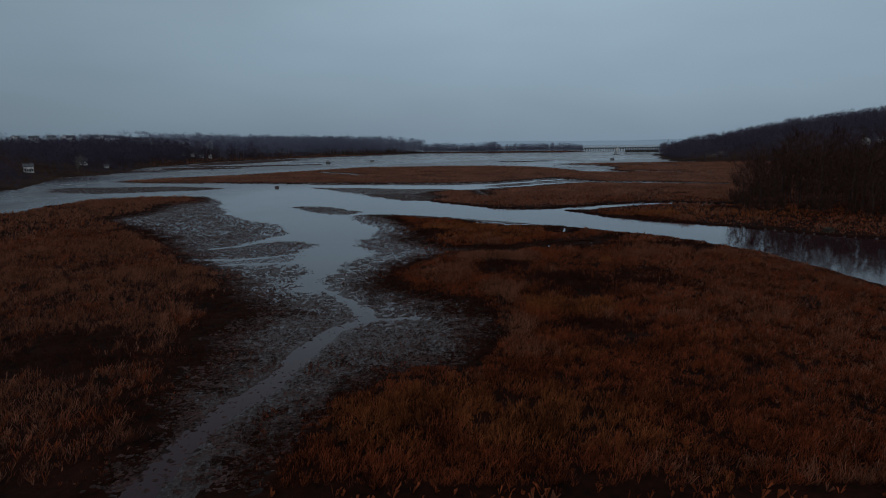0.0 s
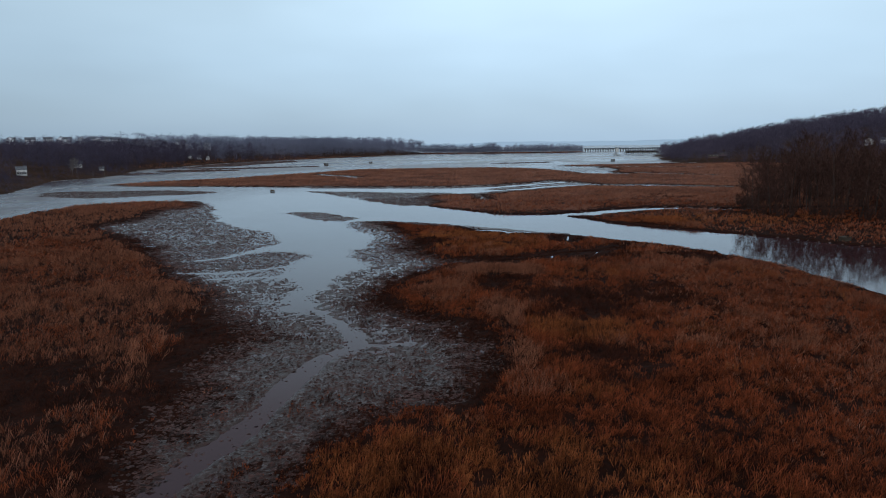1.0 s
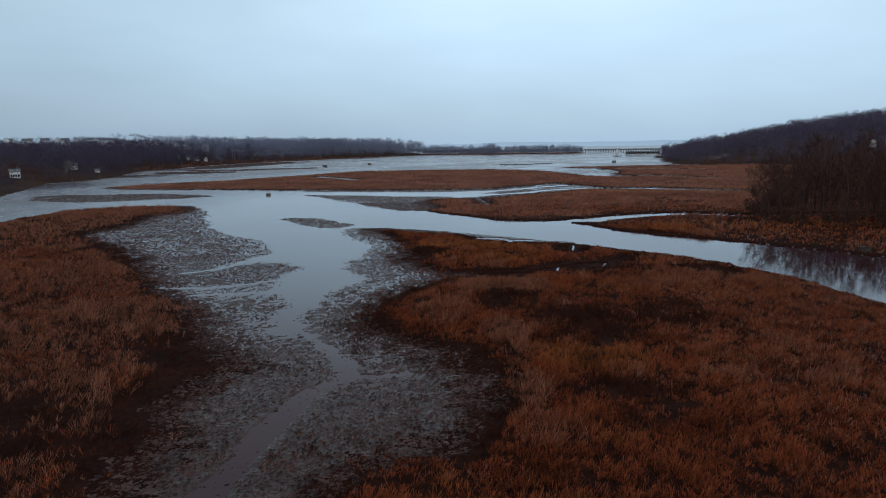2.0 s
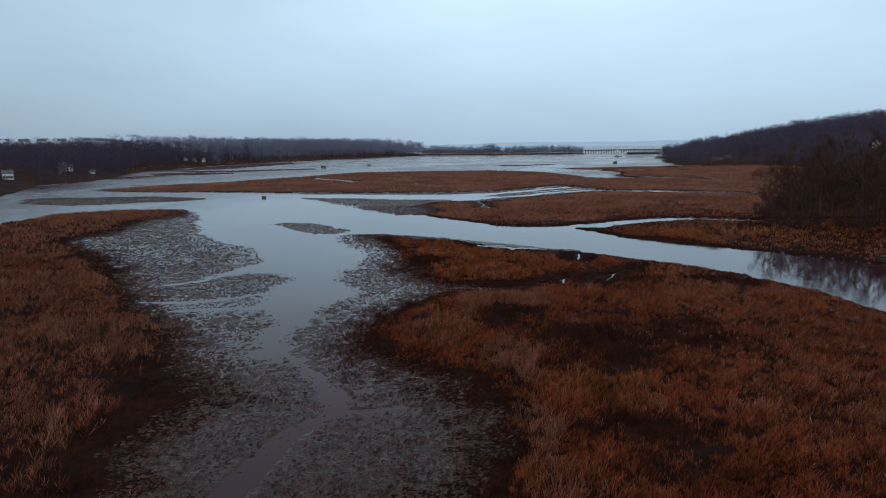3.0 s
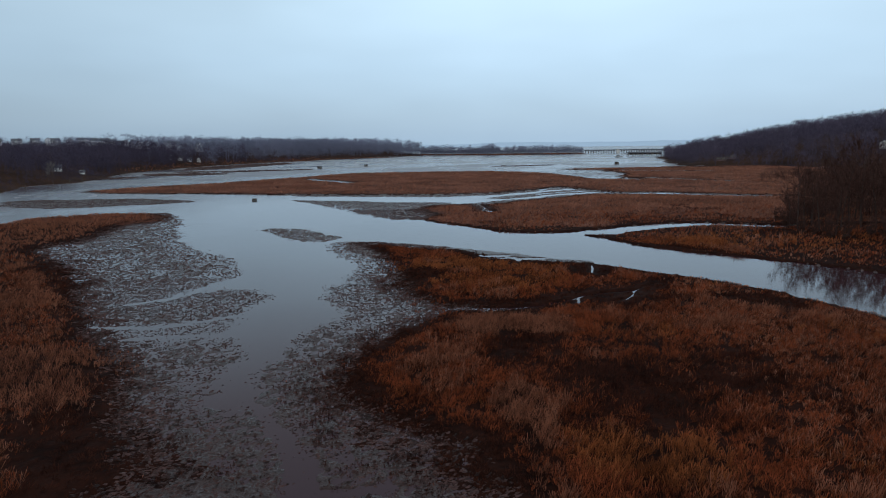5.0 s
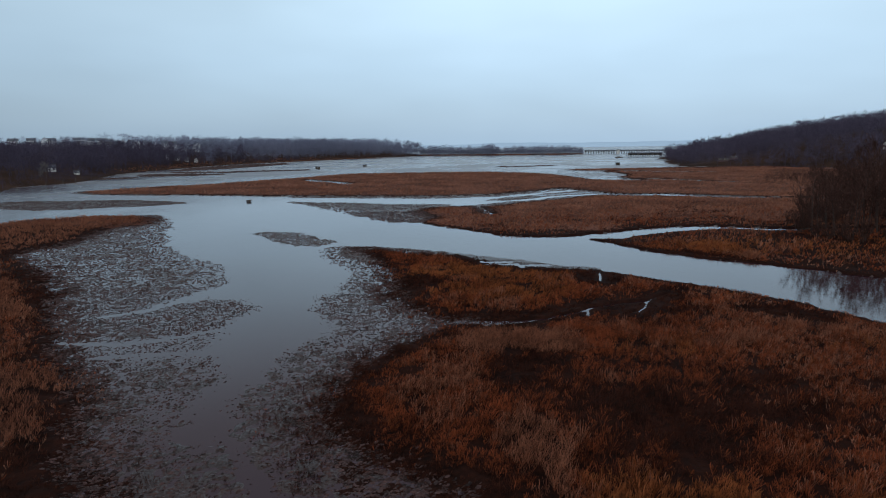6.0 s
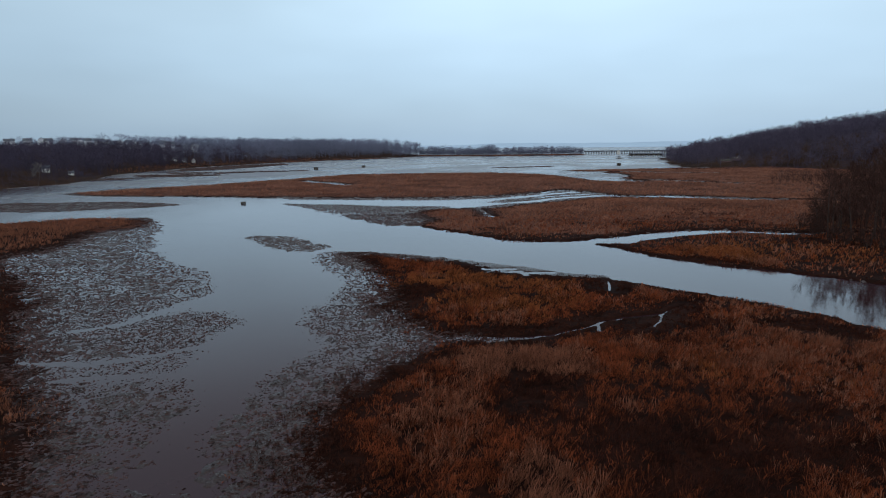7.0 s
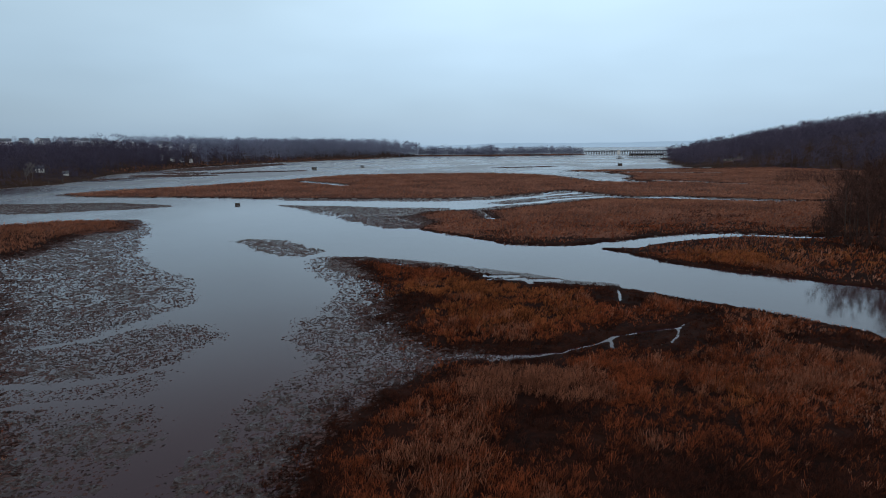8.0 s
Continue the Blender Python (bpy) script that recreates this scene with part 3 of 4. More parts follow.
def species(x, y, bed):
    """0 rust, 1 blond, 2 dark and broken, which also fringes the flats, 3 meadow grass paled for haze, 4 orange."""
    wx, wy = x + 3 * fbm(x, y, 6, 71), y + 3 * fbm(x, y, 6, 72)
    dark = 1.15 * np.minimum(sum(in_spot(wx, wy, s) for s in DARK_SPOTS), 1) + 0.5 * fbm(x, y, 2.5, 69, 2) + 1.5 * fbm(x, y, 8, 73) - 0.15
    dark = dark + 1.6 * smooth(6.5, 1.0, bed + 4 * fbm(x, y, 7, 76)) * smooth(-12, -5, flat_depth(x, y))
    dark = dark + 1.3 * smooth(5, 1.5, bed + 2.5 * fbm(x, y, 6, 68)) * (x > 0) * (y < 150)
    dark = dark + (1.1 * smooth(5, 1.0, bed + 2.0 * fbm(x, y, 9, 67)) + 0.9 * smooth(8, 2, bed + 3.0 * fbm(x, y, 14, 65)) * (y > 230)) * (y > 150)
    dark = dark + 0.9 * fbm(0.3 * x, y, 12, 66) * (x > 20) * (y > 160)
    dark = dark + 0.9 * (y > 540)
    blond = 1.2 * sum(in_spot(wx, wy, s) for s in BLOND_SPOTS) + 1.3 * fbm(0.6 * x, y, 5, 74) - 0.1 - 0.4 * smooth(180, 280, y)
    blond = blond - 0.15 * (x > 8) * (y < 88)
    blond = blond + 0.45 * (x < -18) * (y < 240)
    pick = rng.random(x.shape) ** 1.5 * 1.1
    # meadow grass takes over the far beds, its paler colour standing for haze
    meadow = smooth(135, 250, y + 25 * fbm(x, y, 20, 79)) * (x > -60) + (y > 250) + 0.35 * (x < -18) * (y < 240) + 0.3 * smooth(18, 40, x) * (y < 140)
    orange = 1.2 * sum(in_spot(wx, wy, s) for s in ORANGE_SPOTS) + 1.0 * fbm(x, y, 5, 80) - 0.05
    plain = np.where(rng.random(x.shape) < meadow, 3, np.where(orange > 0.25 + pick, 4, 0))
    return np.where(dark > 0.35 + pick + 0.35 * (y > 230), 2, np.where(blond > 0.12 + pick, 1, plain))


def reed_points(x0, x1, y0, y1, tufts, shore=0.3):
    x, y = rng.uniform(x0, x1, tufts), rng.uniform(y0, y1, tufts)
    bed = bed_depth(x, y)
    ok = (bed + 0.9 * fbm(x, y, 3, 77) > shore + 0.35 * ((x > 0) & (y < 150))) | ((bed > -(4 + 5 * smooth(85, 60, y)) * rng.random(tufts) ** 1.6) & (fbm(x, y, 2.2, 78, 2) > -0.05) & (flat_depth(x, y) > 0.6))
    ok &= (fbm(x, y, 1.3, 63, 2) > -0.52 + 0.42 * rng.random(tufts)) | (y > 180)  # open gaps between the clumps
    ok &= rng.random(tufts) > 0.28 * np.minimum(sum(in_spot(x + 3 * fbm(x, y, 6, 71), y + 3 * fbm(x, y, 6, 72), p) for p in DARK_SPOTS), 1)  # thin reeds over dark peat
    x, y, bed = x[ok], y[ok], bed[ok]
    rise = rng.uniform(0.55, 1.3, len(x)) * (0.35 + 0.65 * smooth(0, 6, bed))
    return x, y, species(x, y, bed), rise


def tufts_mesh(name, x, y, z, height, blades, width, lean, mat):
    """Tufts of blades that fan out from one root each."""
    n = len(x)
    v = np.empty((n, 1 + 2 * blades, 3), np.float32)
    v[:, 0] = np.stack([x, y, z - 0.08], 1)
    slant = rng.normal(0.18, 0.2, n), rng.normal(0.04, 0.2, n)
    for k in range(blades):
        b = rng.uniform(0, 2 * np.pi, n)
        a = rng.uniform(0, np.pi, n)
        h = height * rng.uniform(0.5, 1.15, n)
        w = width * rng.uniform(0.5, 1.4, n) / 2
        off = lean * height * np.sqrt(rng.uniform(0.02, 1.0, n))
        tip = np.stack([x + off * np.cos(b) + slant[0] * h, y + off * np.sin(b) + slant[1] * h, z + h], 1)
        side = np.stack([w * np.cos(a), w * np.sin(a), rng.normal(0, 0.5, n) * w], 1)
        v[:, 1 + 2 * k], v[:, 2 + 2 * k] = tip - side, tip + side
    base = (1 + 2 * blades) * np.arange(n)
    f = np.stack([np.stack([base, base + 1 + 2 * k, base + 2 + 2 * k], 1) for k in range(blades)], 1)
    return mesh_of(name, v.reshape(-1, 3), f.reshape(-1, 3), [mat])


SPECIES = [("rust_reeds", REED_RUST, 0.54, 0.66, "rust-brown dead cattail reeds standing in marsh peat"),
           ("blond_reeds", REED_BLOND, 0.8, 0.5, "tall pale straw-coloured reeds in feathery patches"),
           ("rotten_reeds", REED_DARK, 0.42, 0.9, "low broken dark brown reeds over wet peat"),
           ("meadow_grass", REED_MEADOW_HAZE, 0.5, 0.6, "short pinkish-brown winter marsh grass, coloured paler for haze"),
           ("orange_reeds", REED_ORANGE, 0.62, 0.5, "bright orange-brown dead cattail reeds")]


def reed_bed(x0, x1, y0, y1, tufts, blades, width, tall=1.0):
    x, y, kind, rise = reed_points(x0, x1, y0, y1, tufts)
    z = np.maximum(ground_height(x, y)[0], 0.0)
    patch = rise * (1 + 0.5 * fbm(x, y, 3.6, 75, 2) + 0.55 * fbm(x, y, 1.3, 63, 2))
    for n, (name, mat, h, lean, label) in enumerate(SPECIES):
        of = kind == n
        if of.sum() > 10:
            ob = new(name, tufts_mesh(name, x[of], y[of], z[of], tall * h * patch[of], blades, width, lean, mat))
            tagged(ob, label, "reeds", kind="stuff")


reed_bed(-16, 60, 24, 100, 125000, 6, 0.030)
reed_bed(-24, 60, 100, 157, 42000, 6, 0.052)
reed_bed(-90, -8, 24, 130, 80000, 6, 0.030)
reed_bed(-170, -50, 100, 225, 28000, 5, 0.10)
reed_bed(-15, 170, 100, 285, 66000, 4, 0.11)
reed_bed(-200, 340, 255, 575, 100000, 3, 0.24, 1.1)
reed_bed(-340, -80, 540, 1160, 16000, 3, 0.8, 1.3)
reed_bed(40, 190, 1270, 1315, 2200, 3, 0.9, 1.3)
reed_bed(-230, -90, -60, 140, 14000, 3, 0.2)
reed_bed(-14, 80, -60, 24, 12000, 3, 0.16)
reed_bed(62, 240, -60, 100, 14000, 3, 0.2)

# ---- mud clumps on the flats ----
def clump_field(x0, x1, y0, y1, count, size):
    x, y = rng.uniform(x0, x1, count), rng.uniform(y0, y1, count)
    flat, bed = flat_depth(x, y), bed_depth(x, y)
    edge = smooth(-4.5, 0, bed + 2.0 * fbm(x, y, 3, 85)) * (y < 240)  # thicker towards the reeds
    slant = 0.8 * x + 0.6 * y, 0.6 * x - 0.8 * y  # the ebb lays the clumps in slanting rows
    thick = 0.2 * fbm(x, y, 6, 82) + 0.45 * fbm(x, y, 0.55, 83, 2) + 0.5 * fbm(slant[0] * 0.3, slant[1], 0.5, 84, 2)
    keep = (flat + 1.3 * fbm(x, y, 2.5, 81) + 1.6 * rng.random(count) ** 6 > 0.25 + 0.6 * rng.random(count) ** 2) & (thick > -0.14 - 0.34 * smooth(84, 100, y) - 0.11 * np.clip(flat, 0, 6) - 0.18 * smooth(78, 60, y) - 0.3 * edge) & (bed < 2.5 * rng.random(count)) & ((y > 95) | (rng.random(count) < 0.55 + 0.3 * edge + 0.25 * smooth(60, 50, y)))
    x, y = x[keep], y[keep]
    n = len(x)
    r = size * (0.45 + 1.0 * rng.random(n) ** 1.5) * (1 + 0.3 * edge[keep])
    turn = rng.normal(0.45, 0.5, n)  # most lie along the ebb
    cos, sin = np.cos(turn), np.sin(turn)
    z = np.maximum(ground_height(x, y)[0], 0.0) - 0.02
    v = np.empty((n, 6, 3), np.float32)
    for k in range(5):
        ang = k * 2 * np.pi / 5
        rr = r * rng.uniform(0.55, 1.5, n)
        u, w = rr * 1.5 * np.cos(ang), rr * 0.85 * np.sin(ang)
        v[:, k] = np.stack([x + u * cos - w * sin, y + u * sin + w * cos, z - 0.02], 1)
    v[:, 5] = np.stack([x + rng.normal(0, 0.3, n) * r, y + rng.normal(0, 0.3, n) * r, z + r * rng.uniform(0.25, 0.7, n)], 1)
    base = 6 * np.arange(n)
    f = np.concatenate([np.stack([base + k, base + (k + 1) % 5, base + 5], 1) for k in range(5)])
    ob = new("mud_clumps", mesh_of("mud_clumps", v.reshape(-1, 3), f, [CLUMP]))
    tagged(ob, "dark clumps of rotted plants on wet mud", "mud", kind="stuff")


clump_field(-60, 10, 24, 120, 260000, 0.122)
clump_field(-40, 10, -60, 24, 9000, 0.24)
clump_field(-105, 0, 120, 226, 130000, 0.155)
clump_field(-70, 90, 190, 330, 90000, 0.21)
clump_field(-195, -95, 232, 295, 34000, 0.21)
clump_field(-290, -125, 440, 860, 34000, 0.9)
clump_field(70, 175, 380, 540, 9000, 0.2)
clump_field(40, 120, 615, 665, 5000, 0.9)


# ---- trees ----
def tube(path, radii, sides):
    """Rings round a path, as arrays of places and triangles."""
    p, n = np.array(path, float), len(path)
    along = np.gradient(p, axis=0)
    along /= np.linalg.norm(along, axis=1)[:, None]
    side = np.cross(along, (0.31, 0.93, 0.17))
    side /= np.linalg.norm(side, axis=1)[:, None]
    other = np.cross(along, side)
    ang = np.linspace(0, 2 * np.pi, sides, endpoint=False)
    v = p[:, None] + np.array(radii)[:, None, None] * (np.cos(ang)[None, :, None] * side[:, None] + np.sin(ang)[None, :, None] * other[:, None])
    f = []
    for a in range(n - 1):
        for b in range(sides):
            c = (b + 1) % sides
            f += [(a * sides + b, a * sides + c, a * sides + sides + c), (a * sides + b, a * sides + sides + c, a * sides + sides + b)]
    return v.reshape(-1, 3), np.array(f)


def joined(pieces):
    vs, fs, n = [], [], 0
    for v, f in pieces:
        vs.append(v)
        fs.append(np.asarray(f) + n)
        n += len(v)
    return np.concatenate(vs), np.concatenate(fs)


def bent(r, start, way, length, count, wander, up):
    pts, way = [np.array(start, float)], np.array(way, float)
    for _ in range(count):
        way = way + r.normal(0, wander, 3) + (0, 0, up)
        way /= np.linalg.norm(way)
        pts.append(pts[-1] + way * length / count)
    return pts, way


def twig_spray(r, start, way, length, count, width):
    """Flat slivers of fine twigs round a branch."""
    tri = []
    for _ in range(count):
        w = np.array(way) + r.normal(0, 0.42, 3) + (0, 0, 0.6)
        w /= np.linalg.norm(w)
        s = np.cross(w, r.normal(0, 1, 3))
        s *= width / np.linalg.norm(s)
        o = np.array(start) + r.normal(0, 0.12 * length, 3)
        tri.append((o - s, o + s, o + w * length * r.uniform(0.6, 1.3)))
    v = np.array(tri).reshape(-1, 3)
    return v, np.arange(len(v)).reshape(-1, 3)


def bare_tree(name, seed, height, limbs, subs, twigs, label, bark=BARK, twig=TWIG, group="grove"):
    """A leafless tree: a tapered trunk, limbs, branches and sprays of twigs."""
    r = np.random.default_rng(seed)
    trunk, _ = bent(r, (0, 0, -0.3), (0, 0, 1), height * 0.9, 6, 0.07, 0.05)
    radii = np.linspace(height * 0.011, 0.03, 7)
    tv, tf = tube(trunk, radii, 7)
    crown = []
    for k in range(limbs):
        at = r.uniform(0.28, 0.97)
        spot = at * 6
        lo = min(int(spot), 5)
        start = trunk[lo] + (trunk[lo + 1] - trunk[lo]) * (spot - lo)
        turn, rise = r.uniform(0, 2 * np.pi), r.uniform(0.5, 1.5)
        way = np.array((np.cos(turn), np.sin(turn), rise))
        reach = height * r.uniform(0.2, 0.36) * (0.98 - 0.38 * at)
        limb, end = bent(r, start, way / np.linalg.norm(way), reach, 3, 0.16, 0.12)
        crown.append(tube(limb, np.linspace(height * 0.0045 * (1.2 - at * 0.7), 0.02, 4), 4))
        for _ in range(subs):
            q = r.integers(1, 4)
            w = end + r.normal(0, 0.5, 3) + (0, 0, 0.2)
            w /= np.linalg.norm(w)
            branch, bend = bent(r, limb[q], w, reach * r.uniform(0.3, 0.6), 2, 0.2, 0.1)
            crown.append(tube(branch, (0.035, 0.022, 0.012), 3))
            for b in branch[1:]:
                crown.append(twig_spray(r, b, bend, height * 0.065, twigs, 0.034))
    ob = thing(name, Matrix.Identity(4), label, "tree", group)
    tr = new("trunk", mesh_of("trunk", tv, tf, [bark], shade=True))
    cr = new("crown", mesh_of("crown", *joined(crown), [twig]))
    tr.parent = cr.parent = ob
    return ob


def shrub(name, seed, height, stems, label):
    r = np.random.default_rng(seed)
    stems_, fine = [], []
    for _ in range(stems):
        turn = r.uniform(0, 2 * np.pi)
        way = np.array((0.45 * np.cos(turn), 0.45 * np.sin(turn), 1.0))
        line, end = bent(r, (r.normal(0, 0.35), r.normal(0, 0.35), -0.1), way / np.linalg.norm(way), height * r.uniform(0.6, 1.0), 3, 0.16, 0.05)
        stems_.append(tube(line, (0.035, 0.028, 0.02, 0.01), 3))
        for b in line[1:]:
            fine.append(twig_spray(r, b, end, height * 0.22, 14, 0.025))
    ob = thing(name, Matrix.Identity(4), label, "shrub", "grove undergrowth")
    a = new("stem", mesh_of("stem", *joined(stems_), [BARK]))
    b = new("crown", mesh_of("crown", *joined(fine), [TWIG]))
    a.parent = b.parent = ob
    return ob


GROVE = [(83.5, 174), (83, 160), (93, 150), (104, 140), (118, 129), (150, 112), (190, 105), (200, 150), (200, 215), (150, 214), (108, 205)]
tree_kinds = [bare_tree("bare_tree", 300 + k, 17.0, 18, 5, 4, "leafless grey-brown tree in a dense marsh-edge grove") for k in range(6)]
shrub_kinds = [shrub("bare_shrub", 340 + k, 4.0, 14, "leafless brown shrub under the grove trees") for k in range(3)]


def planted(kinds, spots, scales):
    """The first of each kind stands at a spot of its own, the others are copies."""
    for n, ((x, y), s) in enumerate(zip(spots, scales)):
        src = kinds[n % len(kinds)]
        m = pose(x, y, max(land_at(x, y), 0.1), 0, 0, float(rng.uniform(0, 360))) @ Matrix.Diagonal((s, s, s * float(rng.uniform(0.92, 1.08)), 1))
        if n < len(kinds):
            src.matrix_world = m
        else:
            ob = copy_thing(src, Matrix.Identity(4))
            ob.matrix_world = m


def spread_points(outline, count, gap, margin=0.0, tries=6000):
    c = np.array(outline)
    got = []
    for _ in range(tries):
        x, y = rng.uniform(c[:, 0].min(), c[:, 0].max()), rng.uniform(c[:, 1].min(), c[:, 1].max())
        if inside(np.array([x]), np.array([y]), outline)[0] > margin and all((x - a) ** 2 + (y - b) ** 2 > gap * gap for a, b in got):
            got.append((x, y))
            if len(got) == count:
                break
    return got


tree_spots = spread_points(GROVE, 190, 3.4, 1.0)
edge = inside(np.array([p[0] for p in tree_spots]), np.array([p[1] for p in tree_spots]), GROVE)
planted(tree_kinds, tree_spots, [float((0.8 + 0.34 * min(e / 14, 1)) * rng.uniform(0.85, 1.12)) for e in edge])
shrub_spots = [p for p in spread_points(GROVE, 460, 2.0, -1.5, 9000) if inside(np.array([p[0]]), np.array([p[1]]), GROVE)[0] < 8][:200]
planted(shrub_kinds, shrub_spots, [float(rng.uniform(0.6, 1.3)) for _ in shrub_spots])


# ---- far woods ----
def far_tree_kinds(count, slivers, seed, fine=1.0, long=1.0):
    """Small leafless trees one metre high, for woods too far off to tell their branches: a trunk and lobes of fine twigs."""
    kinds = []
    r = np.random.default_rng(seed)
    for _ in range(count):
        v = [(-0.009, 0, -0.05), (0.009, 0, -0.05), (0, 0, 0.8), (0, -0.009, -0.05), (0, 0.009, -0.05), (0, 0, 0.8)]
        lobes = [(0, 0, 0.82, 0.15)]
        for k in range(r.integers(6, 9)):
            a, d = r.uniform(0, 2 * np.pi), 0.2 * math.sqrt(r.uniform(0, 1))
            lobes.append((d * np.cos(a), d * np.sin(a), r.uniform(0.14, 0.8), r.uniform(0.12, 0.2)))
        for n in range(slivers):
            cx, cy, cz, cr = lobes[n % len(lobes)]
            out = r.normal(0, 1, 3) + (0, 0, 0.35)
            out /= np.linalg.norm(out)
            o = np.array((cx, cy, cz)) + out * cr * r.uniform(0.5, 1.0)
            w = np.cross(out, r.normal(0, 1, 3))
            w = (w / np.linalg.norm(w) + (0, 0, 0.5) + 0.45 * out) * long * r.uniform(0.04, 0.085)
            q = np.cross(w, out + r.normal(0, 0.25, 3))
            q *= fine * r.uniform(0.006, 0.012) / np.linalg.norm(q)
            v += [o - q, o + q, o + w]
        kinds.append(np.array(v))
    return kinds


def woodland(name, x, y, z, height, kinds, label, mat):
    parts = []
    which = rng.integers(0, len(kinds), len(x))
    for k, shape in enumerate(kinds):
        of = which == k
        n = of.sum()
        a = rng.uniform(0, 2 * np.pi, n)
        wide = height[of] * rng.uniform(0.8, 1.25, n)
        vx = shape[None, :, 0] * np.cos(a)[:, None] - shape[None, :, 1] * np.sin(a)[:, None]
        vy = shape[None, :, 0] * np.sin(a)[:, None] + shape[None, :, 1] * np.cos(a)[:, None]
        parts.append(np.stack([x[of][:, None] + vx * wide[:, None], y[of][:, None] + vy * wide[:, None], z[of][:, None] + shape[None, :, 2] * height[of][:, None]], -1).reshape(-1, 3))
    v = np.concatenate(parts)
    tagged(new(name, mesh_of(name, v, np.arange(len(v)).reshape(-1, 3), [mat])), label, "woodland", kind="stuff")


gp = np.array(spread_points(GROVE, 420, 2.3, 0.5, 9000))
ge = inside(gp[:, 0], gp[:, 1], GROVE)
woodland("grove_thicket", gp[:, 0], gp[:, 1], np.maximum(ground_height(gp[:, 0], gp[:, 1])[0], 0) - 0.1, (8.5 + 7.5 * np.clip(ge / 12, 0, 1)) * rng.uniform(0.7, 1.1, len(gp)),
         far_tree_kinds(8, 190, 23, 0.55), "dense thicket of bare saplings filling the grove", TWIG)

THICKET = [(172, 347), (260, 328), (340, 380), (320, 430), (250, 420), (192, 384)]
tp = np.array(spread_points(THICKET, 520, 2.8, -2.0, 9000))
woodland("marsh_thicket", tp[:, 0], tp[:, 1], np.maximum(ground_height(tp[:, 0], tp[:, 1])[0], 0) - 0.1, rng.uniform(3.5, 8.0, len(tp)),
         far_tree_kinds(6, 90, 29, 0.8), "reddish-brown bare thicket at the back of the marsh", TWIG)

HOUSES = [(-280, 386, 12), (-303, 483, 8), (-286, 486, 6), (-352, 777, 6), (-341, 781, 6), (-331, 785, 6), (-321, 789, 6), (396, 570, 10), (407, 566, 8), (264, 600, 6), (276, 606, 6)]
FAR_KINDS = far_tree_kinds(20, 100, 17, 1.2, 0.9)


def clear_of_houses(x, y, reach=60):
    """No trees on the plots, and few between a house and the water."""
    keep = np.ones(x.shape, bool)
    for hx_, hy_, r in HOUSES:
        keep &= np.hypot(x - hx_, y - hy_) > r
        wx, wy = -hx_ / math.hypot(hx_, hy_), -hy_ / math.hypot(hx_, hy_)
        along, across = (x - hx_) * wx + (y - hy_) * wy, np.abs((x - hx_) * wy - (y - hy_) * wx)
        keep &= ~((along > 0) & (along < (reach if r > 9 else 30)) & (across < r * 0.6) & (rng.random(x.shape) < 0.75))
    return keep


def grow_wood(name, x0, x1, y0, y1, count, pick, tall, label, mat=FAR_TWIG_HAZE):
    x, y = rng.uniform(x0, x1, count), rng.uniform(y0, y1, count)
    up, west, east, cause = upland_height(x, y)
    ok = pick(x, y, west, east, cause) & clear_of_houses(x, y)
    x, y, up, west, east = x[ok], y[ok], up[ok], west[ok], east[ok]
    h = tall(x, y, west, east) * rng.uniform(0.75, 1.15, len(x)) * (1 + 0.34 * fbm(x, y, 24, 91, 2) + 0.2 * fbm(x, y, 110, 92)) * np.where(rng.random(len(x)) < 0.04, 1.12, 1.0)
    h = np.minimum(h, 1.3 * tall(x, y, west, east))
    woodland(name, x, y, up - 0.3, h, FAR_KINDS, label, mat)


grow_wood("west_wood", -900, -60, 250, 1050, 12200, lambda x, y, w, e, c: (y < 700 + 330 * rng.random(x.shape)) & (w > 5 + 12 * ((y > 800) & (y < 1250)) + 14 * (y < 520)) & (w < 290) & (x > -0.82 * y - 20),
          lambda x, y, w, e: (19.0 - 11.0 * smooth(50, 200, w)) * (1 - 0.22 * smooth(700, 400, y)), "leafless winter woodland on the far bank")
# the hazier twig colour takes over gradually between y 700 and 1030
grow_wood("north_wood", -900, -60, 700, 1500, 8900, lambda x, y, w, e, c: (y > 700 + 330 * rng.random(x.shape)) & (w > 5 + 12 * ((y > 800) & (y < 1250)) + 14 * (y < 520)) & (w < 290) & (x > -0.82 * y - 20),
          lambda x, y, w, e: 24.0 - 11 * smooth(50, 250, w), "leafless winter woodland along the far reach of the river", FARTHEST_TWIG_HAZE)
grow_wood("east_wood", 200, 800, 330, 1250, 9000, lambda x, y, w, e, c: (e > 5) & (e < 300) & (x < 0.92 * y + 30), lambda x, y, w, e: 15.5 + 3 * smooth(10, 60, e), "leafless winter woodland on a hillside", HILL_TWIG_HAZE)
grow_wood("causeway_wood", -66, 300, 1300, 1405, 6500, lambda x, y, w, e, c: (c > 6), lambda x, y, w, e: (15.5 + 5 * fbm(x, y, 30, 93)) * rng.choice((0.5, 0.8, 0.95, 1.05), len(x)), "leafless trees along a far causeway, coloured blue-grey for haze", FARTHEST_TWIG_HAZE)
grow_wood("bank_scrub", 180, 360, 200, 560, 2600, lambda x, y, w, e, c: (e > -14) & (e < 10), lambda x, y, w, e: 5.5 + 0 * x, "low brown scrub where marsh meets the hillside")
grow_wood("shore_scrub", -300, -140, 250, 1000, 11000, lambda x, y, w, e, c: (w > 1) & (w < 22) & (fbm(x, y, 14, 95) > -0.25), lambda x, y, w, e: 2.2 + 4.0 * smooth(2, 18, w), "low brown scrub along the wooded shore")


